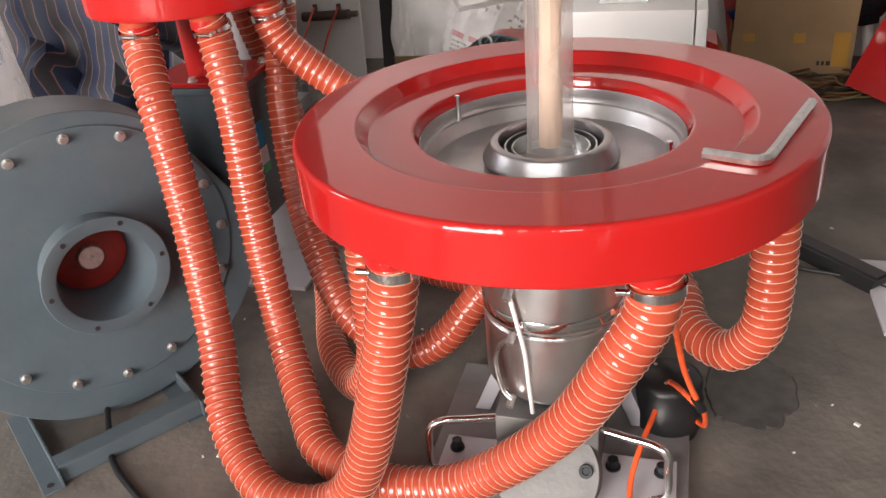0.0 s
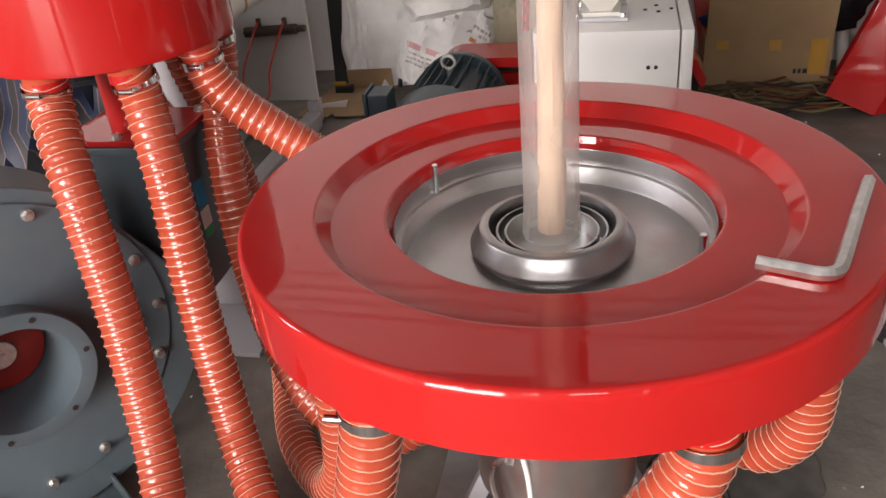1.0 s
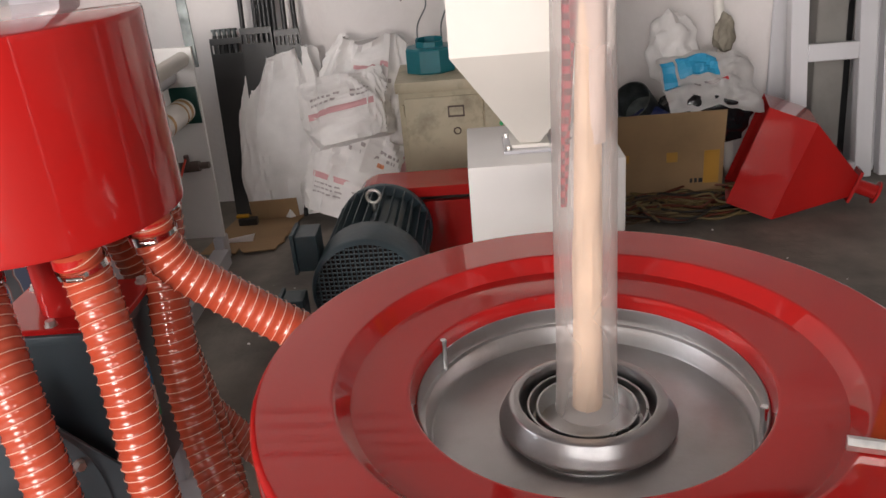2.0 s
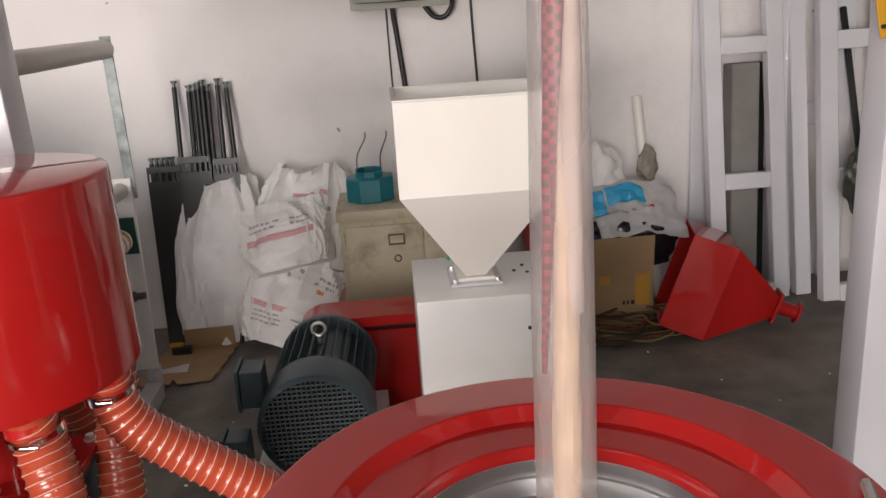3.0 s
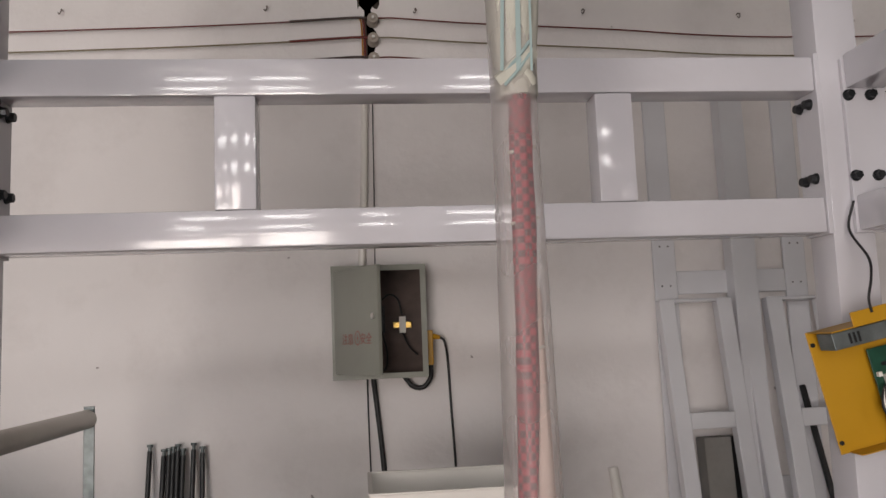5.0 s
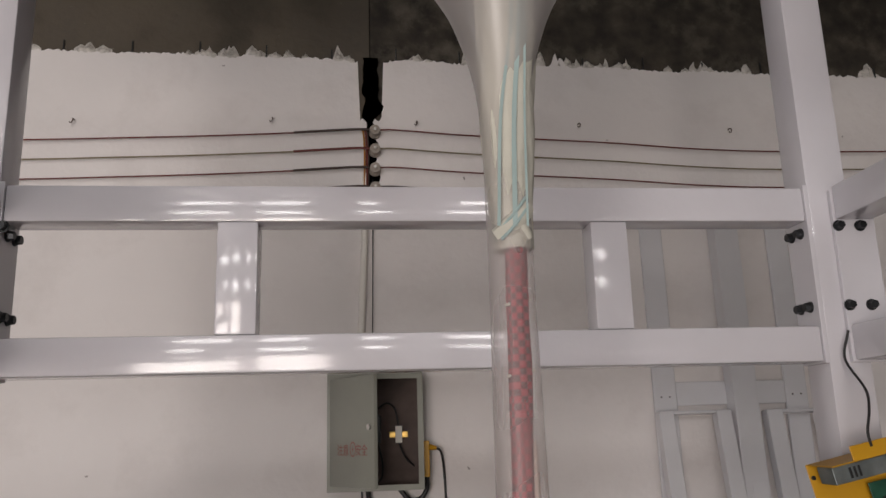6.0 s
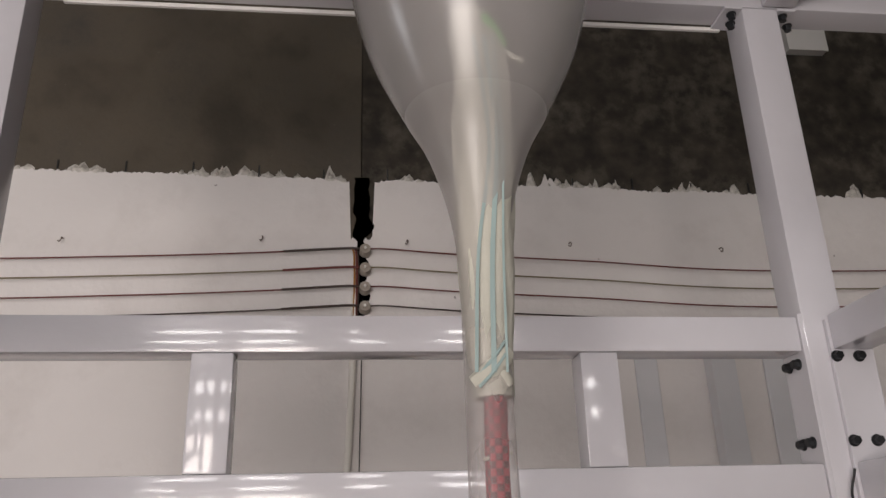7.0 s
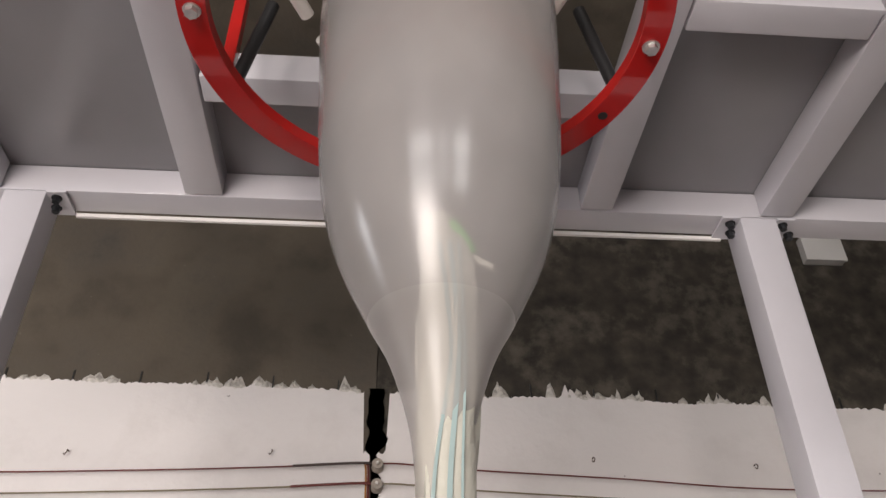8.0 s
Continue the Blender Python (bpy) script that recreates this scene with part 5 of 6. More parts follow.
def crumple(name, c, size, m, seed, label, category, amp=0.35, freq=2.4, parent=None, flat=1.0):
    """A crumpled bag: a creased closed skin."""
    bm = B()
    bmesh.ops.create_icosphere(bm, subdivisions=4, radius=1.0)
    for v in bm.verts:
        d = v.co.normalized()
        f = 1 + amp * noise.noise(d * freq + Vector((seed, 0, 0))) + 0.12 * abs(noise.noise(d * freq * 3 + Vector((0, seed, 0))))
        p = Vector((d.x * size[0] * f, d.y * size[1] * f, d.z * size[2] * f))
        p.z = max(p.z, -size[2] * flat)
        v.co = Vector(c) + p
    ob = part(name, bm, m, parent, smooth=True)
    if label:
        tagged(ob, label, category)
    return ob


crumple("bin_bag", (0.90, 2.70, 0.41), (0.20, 0.10, 0.14), BINBAG, 3, "shiny black plastic film bundled in the carton", "plastic bag")
crumple("plastic_bag", (0.80, 2.86, 0.70), (0.11, 0.09, 0.16), PAPER, 6, "crumpled white plastic bag behind the carton", "plastic bag", 0.3)
crumple("blue_sheet", (0.72, 2.70, 0.37), (0.24, 0.09, 0.09), mat("dark_blue_film", (0.01, 0.02, 0.10), 0.3, bump=0.3), 9, "dark blue plastic sheet stuffed in the carton", "plastic sheet")


def drape(name, corner, ux, uy, nx, ny, sag, m, label, seed, prints):
    """A soft sheet lying over things: a creased grid with folds."""
    bm = B()
    def at(s, q, off=0.0):
        p = Vector(corner) + Vector(ux) * s + Vector(uy) * q
        k = sag * (4 * s * (1 - s)) + 0.035 * noise.noise((s * 3 + seed, q * 3, 0)) + 0.015 * noise.noise((s * 9, q * 9 + seed, 0))
        return p + Vector((0.01 * noise.noise((q * 6, seed, s * 5)), -0.6 * k - off, k + off * 0.4))
    g = [[bm.verts.new(at(i / nx, j / ny)) for i in range(nx + 1)] for j in range(ny + 1)]
    for j in range(ny):
        for i in range(nx):
            bm.faces.new((g[j][i], g[j][i + 1], g[j + 1][i + 1], g[j + 1][i]))
    r = bmesh.ops.solidify(bm, geom=list(bm.faces), thickness=0.004)
    t = thing(name, corner[0], corner[1], corner[2], label, "plastic bag")
    part("sheet", bm, m, t, smooth=True)
    for pm, s0, s1, q0, q1 in prints:
        bm = B()
        gg = [[bm.verts.new(at(s0 + (s1 - s0) * i / 10, q0 + (q1 - q0) * j / 6, 0.007)) for i in range(11)] for j in range(7)]
        for j in range(6):
            for i in range(10):
                bm.faces.new((gg[j][i], gg[j][i + 1], gg[j + 1][i + 1], gg[j + 1][i]))
        part("print", bm, pm, t)


drape("printed_bag", (0.74, 2.60, 0.46), (0.42, 0.02, -0.02), (-0.04, 0.16, 0.22), 30, 20, 0.03, PAPER, "white plastic bag with a sky-blue print draped over the carton", 2,
      [(BLUEPRINT, 0.02, 0.16, 0.42, 0.88), (BLUEPRINT, 0.19, 0.62, 0.62, 0.92), (GREYPRINT, 0.30, 0.38, 0.42, 0.46), (mat("red_print", (0.6, 0.04, 0.05), 0.4), 0.62, 0.68, 0.48, 0.55), (GREYPRINT, 0.42, 0.58, 0.45, 0.50)])


def bucket():
    t = thing("round_tin", 0.66, 2.76, 0.34, "grey open tin lying in the carton", "tin")
    bm = B()
    turned(bm, [(0.0, 0.0), (0.075, 0.0), (0.085, 0.02), (0.092, 0.16), (0.088, 0.16), (0.08, 0.02), (0.0, 0.01)], (0.66, 2.80, 0.42), (-0.5, -0.6, 0.6), 32)
    part("shell", bm, GALV, t, smooth=True)
    t = thing("red_board", 0.52, 2.74, FZ, "dull red board standing in the carton", "board")
    bm = B()
    box(bm, -0.035, 0.035, -0.01, 0.01, 0, 0.50, 0.002, pose(0.50, 2.80, FZ + 0.05, -6, -10, 0))
    part("board", bm, mat("faded_red_paint", (0.35, 0.03, 0.02), 0.5), t)


bucket()


def broom():
    t = thing("wrapped_tube", 1.05, 2.93, FZ, "white plastic tube with a rag tied on, leaning", "tube")
    bm = B()
    cyl(bm, (1.10, 2.86, FZ), (1.005, 2.955, 1.075), 0.024, seg=20)
    part("tube", bm, CREAM, t, smooth=True)
    crumple("rag", (1.045, 2.895, 0.745), (0.046, 0.04, 0.085), mat("dirty_rag", (0.26, 0.235, 0.19), 0.9, vary=0.3, scale=10, bump=0.4), 12, "", "", 0.4, 2.0, t)


broom()


def cable_heap():
    t = thing("cable_heap", 0.72, 2.45, FZ, "tangled heap of yellow and brown cables on the floor", "cables", kind="stuff")
    rnd = random.Random(21)
    for k, c in enumerate([(0.30, 0.20, 0.07), (0.16, 0.10, 0.05), (0.05, 0.045, 0.04), (0.36, 0.27, 0.12), (0.25, 0.06, 0.03)]):
        m = mat("cable_sheath", [0.5 * v for v in c], 0.6)
        for j in range(3):
            cx, cy = rnd.uniform(0.52, 0.92), rnd.uniform(2.36, 2.55)
            a0 = rnd.uniform(0, 6.28)
            pts = []
            for i in range(14):
                a = a0 + i * 0.75
                r = rnd.uniform(0.10, 0.26)
                pts.append((cx + r * 1.1 * math.cos(a), cy + 0.55 * r * math.sin(a), FZ + 0.008 + rnd.uniform(0, 0.05)))
            bm = B()
            sweep(bm, spline(pts, 0.025), 0.0055, 7)
            part("cable", bm, m, t, smooth=True)


cable_heap()


def red_hopper():
    """A spare red hopper lying on its side: a square mouth and a taper to a flanged neck."""
    t = thing("spare_hopper", 1.2, 2.4, FZ, "glossy red sheet-metal hopper lying on its side", "hopper")
    F = Vector((0.880, 2.300, 0.165))       # near corner
    Bk = Vector((1.154, 2.405, FZ))         # lowest corner
    ax = Vector((0.90, -0.30, -0.34)).normalized()
    e1 = (Bk - F).normalized()
    e1 = (e1 - ax * e1.dot(ax)).normalized()
    e2 = ax.cross(e1)
    if e2.z < 0:
        e2 = -e2
    c0 = Vector((1.055, 2.53, 0.315))
    def sq(c, h, off):
        return [c + ax * off + e1 * (h * a) + e2 * (h * b) for a, b in ((-1, -1), (1, -1), (1, 1), (-1, 1))]
    bm = B()
    loft(bm, [sq(c0, 0.211, 0.02), sq(c0, 0.218, 0.0), sq(c0, 0.218, 0.20), sq(c0, 0.05, 0.47), sq(c0, 0.04, 0.47), sq(c0, 0.211, 0.20), sq(c0, 0.211, 0.02)], cap=False)
    bmesh.ops.recalc_face_normals(bm, faces=bm.faces)
    part("shell", bm, RED, t)
    bm = B()
    loft(bm, [sq(c0, 0.07, 0.47), sq(c0, 0.07, 0.482)])
    part("flange", bm, RED, t)
    bm = B()
    p = c0 + ax * 0.482
    cyl(bm, p, p + ax * 0.09, 0.032, seg=20)
    cyl(bm, p + ax * 0.09, p + ax * 0.10, 0.05, seg=20)
    part("neck", bm, RED, t, smooth=True)


red_hopper()


SPARE = mat("pale_grey_enamel", (0.70, 0.70, 0.73), 0.4, vary=0.04, scale=4, bump=0.06, bscale=26, coat=1.0, rvary=0.07, spec=0.3)


def spare_ladder(xt0, xt1, xb0, xb1, ytop, ybot, ztop, rungs, label, w=0.06, d=0.06):
    t = thing("spare_ladder", (xb0 + xb1) / 2, ybot, FZ, label, "frame", "spare frames leaning on the wall")
    def at(s, q):
        """s across, q up."""
        a = Vector((xb0 + (xt0 - xb0) * q, ybot + (ytop - ybot) * q, FZ + (ztop - FZ) * q))
        b = Vector((xb1 + (xt1 - xb1) * q, ybot + (ytop - ybot) * q, FZ + (ztop - FZ) * q))
        return a + (b - a) * s
    n = (at(1, 0) - at(0, 0)).cross(at(0, 1) - at(0, 0)).normalized()
    wide = (at(1, 0) - at(0, 0)).length
    def bar(name, s0, q0, s1, q1, ww):
        a, b = at(s0, q0), at(s1, q1)
        ax = (b - a).normalized()
        side = n.cross(ax).normalized()
        bm = B()
        rings = []
        for p in (a, b):
            rings.append([p + side * (ww / 2) * i + n * (d / 2) * j for i, j in ((-1, -1), (1, -1), (1, 1), (-1, 1))])
        loft(bm, rings)
        bmesh.ops.bevel(bm, geom=list(bm.edges), offset=0.004, segments=1, affect='EDGES')
        bmesh.ops.recalc_face_normals(bm, faces=bm.faces)
        part(name, bm, SPARE, t, smooth=True)
    m = w / 2 / wide
    bar("rail", m, 0.0, m, 1.0, w)
    bar("rail", 1 - m, 0.0, 1 - m, 1.0, w)
    for q in rungs:
        bar("rung", 2 * m + 0.001, q, 1 - 2 * m - 0.001, q, w)
    bar("end_cap", 2 * m + 0.001, 0.995, 1 - 2 * m - 0.001, 0.995, 0.016)
    for q in (0.655, 0.725) if ztop > 2.5 else ():
        for s in (m, 1 - m):
            for o in (-0.022, 0.022):
                p = at(s, q) + Vector((o, 0, 0)) - n * (d / 2 if n.y > 0 else -d / 2)
                bm = B()
                cyl(bm, p, p + Vector((0, -0.0015, 0)), 0.0045, seg=10)
                part("screw_hole", bm, RECESS_SHADE, t)
    return t


spare_ladder(1.268, 1.636, 1.325, 1.712, 2.905, 2.73, 1.88, (0.02, 0.325, 0.675), "light grey enamelled ladder frame leaning on the wall", 0.078)
spare_ladder(1.822, 2.17, 1.825, 2.19, 2.905, 2.62, 1.875, (0.02, 0.325, 0.675), "light grey enamelled ladder frame propped beside the others", 0.085)
spare_ladder(1.285, 2.10, 1.285, 2.10, 2.985, 2.965, 2.95, (0.30, 0.66), "tall light grey frame standing flat against the wall", 0.118, 0.02)


def spare_bar(x0, y0, x1, y1, z1, w, m, label, name="spare_beam"):
    t = thing(name, x0, y0, FZ, label, "beam", "spare beams leaning on the wall")
    a, b = Vector((x0, y0, FZ)), Vector((x1, y1, z1))
    ax = (b - a).normalized()
    s = Vector((0, -1, 0)).cross(ax).normalized()
    n = ax.cross(s)
    bm = B()
    loft(bm, [[p + s * (w / 2) * i + n * (w * 0.4) * j for i, j in ((-1, -1), (1, -1), (1, 1), (-1, 1))] for p in (a, b)])
    bmesh.ops.bevel(bm, geom=list(bm.edges), offset=0.004, segments=2, affect='EDGES')
    bmesh.ops.recalc_face_normals(bm, faces=bm.faces)
    part("tube", bm, m, t, smooth=True)


spare_bar(1.79, 2.74, 1.725, 2.94, 1.865, 0.075, SPARE, "light grey enamelled square tube leaning on the wall")
spare_bar(1.745, 2.80, 1.71, 2.96, 1.70, 0.03, SPARE, "thin grey steel tube leaning on the wall")
spare_bar(1.735, 2.90, 1.722, 2.945, 2.95, 0.125, SPARE, "wide grey enamelled tube standing against the wall")
spare_bar(1.525, 2.87, 1.510, 2.925, 1.20, 0.135, DULL, "rough grey concrete-stained plank leaning on the wall", "plank")
spare_bar(1.625, 2.87, 1.605, 2.93, 1.20, 0.035, BLACKSTEEL, "dark steel bar leaning beside the plank")
spare_bar(2.16, 2.72, 2.01, 2.95, 1.43, 0.028, BLACKSTEEL, "black pointed steel bar leaning on the wall")


def olive_bag():
    crumple("rubbish_bag", (1.95, 2.55, 0.66), (0.09, 0.06, 0.17), MOSS, 17, "dark olive plastic bag hanging on the frame", "plastic bag", 0.35, 2.2)
    crumple("yellow_reel", (2.10, 2.70, 0.36), (0.05, 0.05, 0.16), YELLOW, 19, "dusty yellow cable reel by the wall", "reel", 0.1, 1.5)


olive_bag()


def torn_cardboard():
    t = thing("cardboard_sheet", -1.2, 2.6, FZ, "torn flat cardboard sheet lying on the floor", "cardboard")
    rnd = random.Random(5)
    edge = [(-1.40, 2.30), (-1.235, 2.28), (-1.23, 2.33), (-1.20, 2.28), (-1.06, 2.30)] + [(-1.055 + 0.014 * (k % 2) + 0.006 * k, 2.34 + 0.048 * k) for k in range(8)] + [(-1.01, 2.74), (-1.33, 2.75)]
    bm = B()
    a = [bm.verts.new((x, y, FZ + 0.004 + 0.006 * rnd.random())) for x, y in edge]
    f = bm.faces.new(a)
    r = bmesh.ops.extrude_face_region(bm, geom=[f])
    for v in [g for g in r["geom"] if isinstance(g, bmesh.types.BMVert)]:
        v.co.z += 0.005
    bmesh.ops.triangulate(bm, faces=bm.faces)
    bmesh.ops.recalc_face_normals(bm, faces=bm.faces)
    part("sheet", bm, CARD, t)
    bm = B()
    box(bm, -0.115, 0.115, -0.0025, 0.0025, 0.0, 0.10, 0.001, pose(-1.135, 2.685, FZ + 0.012, 10, 0, 3))
    part("raised_flap", bm, CARD, t)
    t = thing("tool_scrap", -1.26, 2.62, FZ, "small black and yellow hand tool on the cardboard", "tool")
    bm = B()
    box(bm, -1.30, -1.21, 2.60, 2.64, FZ + 0.01, FZ + 0.045, 0.006)
    part("grip", bm, BLACK, t)
    bm = B()
    box(bm, -1.31, -1.25, 2.615, 2.64, FZ + 0.046, FZ + 0.06, 0.003)
    part("blade_cover", bm, YELLOW, t)
    t = thing("paper_offcut", -1.2, 2.4, FZ, "white folded paper offcut on the floor", "paper")
    bm = B()
    prism(bm, [(-1.31, FZ + 0.002), (-1.19, FZ + 0.002), (-1.17, FZ + 0.05), (-1.30, FZ + 0.03)], 2.40, 2.406)
    part("sheet", bm, WHITE, t)


torn_cardboard()


# ---- wall fittings ----
def switch_box():
    x0, x1, y0, y1, z0, z1 = -0.337, 0.109, 2.83, 2.999, 1.557, 2.09
    t = thing("switch_box", -0.11, 2.99, z0, "grey steel switch box on the wall with its door open", "switch box")
    bm = B()
    w = 0.026
    box(bm, x0, x1, y1 - 0.004, y1, z0, z1)
    part("back", bm, RUST, t, "brown dusty back plate")
    for a, b, c, d in ((x0, x0 + 0.004, z0, z1), (x1 - 0.004, x1, z0, z1), (x0 + 0.004, x1 - 0.004, z0, z0 + 0.004), (x0 + 0.004, x1 - 0.004, z1 - 0.004, z1)):
        bm = B()
        box(bm, a, b, y0 + 0.003, y1 - 0.004, c, d)
        part("side", bm, BOXGREY, t)
    for a, b, c, d in ((x0, x0 + w, z0, z1), (x1 - w, x1, z0, z1), (x0 + w, x1 - w, z0, z0 + w), (x0 + w, x1 - w, z1 - w, z1)):
        bm = B()
        box(bm, a, b, y0, y0 + 0.003, c, d)
        part("front_rim", bm, BOXGREY, t)
    M = pose(x0 + w + 0.002, y0 - 0.002, 0, 0, 0, -60)
    bm = B()
    box(bm, 0, 0.392, -0.018, 0.0, z0 + w + 0.003, z1 - w - 0.003, 0.003, M)
    door = part("door", bm, BOXGREY, t, "grey-green door standing open", smooth=True)
    bm = B()
    cyl(bm, M @ Vector((0.355, -0.019, 1.84)), M @ Vector((0.355, -0.026, 1.84)), 0.013, seg=18)
    part("lock", bm, BOLT, door)
    REDINK = mat("red_ink", (0.30, 0.09, 0.08), 0.5)
    M2 = M @ pose(0, -0.0192, 0, 90, 0, 0)
    for s, x in (("注意", 0.075), ("安全", 0.235)):
        cu = bpy.data.curves.new("lettering", 'FONT')
        cu.body, cu.size, cu.extrude = s, 0.052, 0.0004
        cu.materials.append(REDINK)
        ob = new("lettering", cu)
        ob.parent = door
        ob.matrix_parent_inverse = world_of(door).inverted()
        ob.matrix_basis = M2 @ pose(x, 1.725, 0, 0, 0, 0)
    bm = B()
    rows = [[M2 @ Vector((0.215 + math.cos(a) * r, 1.748 + 1.3 * math.sin(a) * r, 0.0004)) for a in [2 * math.pi * i / 28 for i in range(28)]] for r in (0.021, 0.025)]
    loft(bm, rows, cap=False)
    v = [bm.verts.new(M2 @ Vector((0.215 + a, 1.748 + b, 0.0004))) for a, b in ((0.004, 0.022), (-0.008, -0.004), (0.001, -0.002), (-0.004, -0.022), (0.008, 0.004), (-0.001, 0.002))]
    bm.faces.new(v)
    part("warning_sign", bm, REDINK, door)
    # fittings inside
    bm = B()
    box(bm, -0.045, 0.045, 2.965, 2.975, 1.792, 1.822, 0.003)
    part("brass_terminal", bm, BRASS, t, "brass fuse carrier")
    bm = B()
    box(bm, -0.016, 0.016, 2.955, 2.972, 1.768, 1.848, 0.003)
    part("fuse_base", bm, CREAM, t)
    bm = B()
    box(bm, -0.115, -0.085, 2.93, 2.98, 1.77, 1.90, 0.004)
    part("breaker", bm, BLACK, t)
    for pts in ([(-0.10, 2.95, 1.90), (-0.115, 2.94, 1.97), (-0.14, 2.95, 2.0)], [(-0.10, 2.95, 1.93), (-0.06, 2.94, 1.955), (-0.02, 2.95, 1.93), (0.0, 2.96, 1.85)], [(-0.10, 2.95, 1.77), (-0.08, 2.94, 1.68), (-0.085, 2.95, 1.61), (-0.12, 2.95, 1.58)],
                [(0.0, 2.96, 1.77), (0.03, 2.95, 1.70), (0.07, 2.96, 1.66)]):
        bm = B()
        sweep(bm, spline(pts, 0.01), 0.0045, 8)
        part("lead", bm, BLACK, t, smooth=True)
    bm = B()
    box(bm, x1 + 0.001, x1 + 0.03, 2.88, 2.94, 1.61, 1.775, 0.004)
    part("yellow_socket", bm, YELLOW, t, "yellow socket strip on the side")
    bm = B()
    cyl(bm, (x1 + 0.03, 2.91, 1.745), (x1 + 0.065, 2.915, 1.74), 0.015, 0.010, seg=14)
    part("plug", bm, YELLOW, t)


switch_box()


def wall_cable(pts, r, m, label, name="wall_cable"):
    t = thing(name, pts[-1][0], pts[-1][1], pts[-1][2], label, "cable")
    bm = B()
    sweep(bm, spline(pts, 0.02), r, 10)
    part("sheath", bm, m, t, smooth=True)


wall_cable([(-0.150, 2.96, 1.565), (-0.138, 2.975, 1.45), (-0.115, 2.98, 1.2), (-0.10, 2.985, 0.95), (-0.09, 2.985, 0.6), (-0.09, 2.985, 0.1)], 0.013, BLACK, "thick black cable running down the wall from the box")
wall_cable([(-0.178, 2.985, 1.56), (-0.176, 2.994, 1.3), (-0.170, 2.994, 0.9), (-0.17, 2.994, 0.3)], 0.004, BLACK, "thin black wire running down the wall")
wall_cable([(0.128, 2.92, 1.61), (0.125, 2.93, 1.55), (0.09, 2.94, 1.505), (0.04, 2.94, 1.51), (0.0, 2.94, 1.558)], 0.012, BLACK, "black cable looped under the switch box")
wall_cable([(0.172, 2.915, 1.74), (0.20, 2.95, 1.72), (0.217, 2.985, 1.62), (0.225, 2.988, 1.4), (0.235, 2.988, 1.15), (0.24, 2.988, 0.8)], 0.006, BLACK, "black flex hanging from the yellow plug")
wall_cable([(-0.19, 2.98, 2.09), (-0.172, 2.98, 2.4), (-0.155, 2.98, 2.85), (-0.150, 2.985, 3.12)], 0.018, CREAM, "white plastic conduit rising from the switch box", "conduit")
wall_cable([(-0.125, 2.99, 2.09), (-0.118, 2.99, 2.5), (-0.112, 2.99, 3.1)], 0.0026, BLACK, "thin black wire beside the conduit")


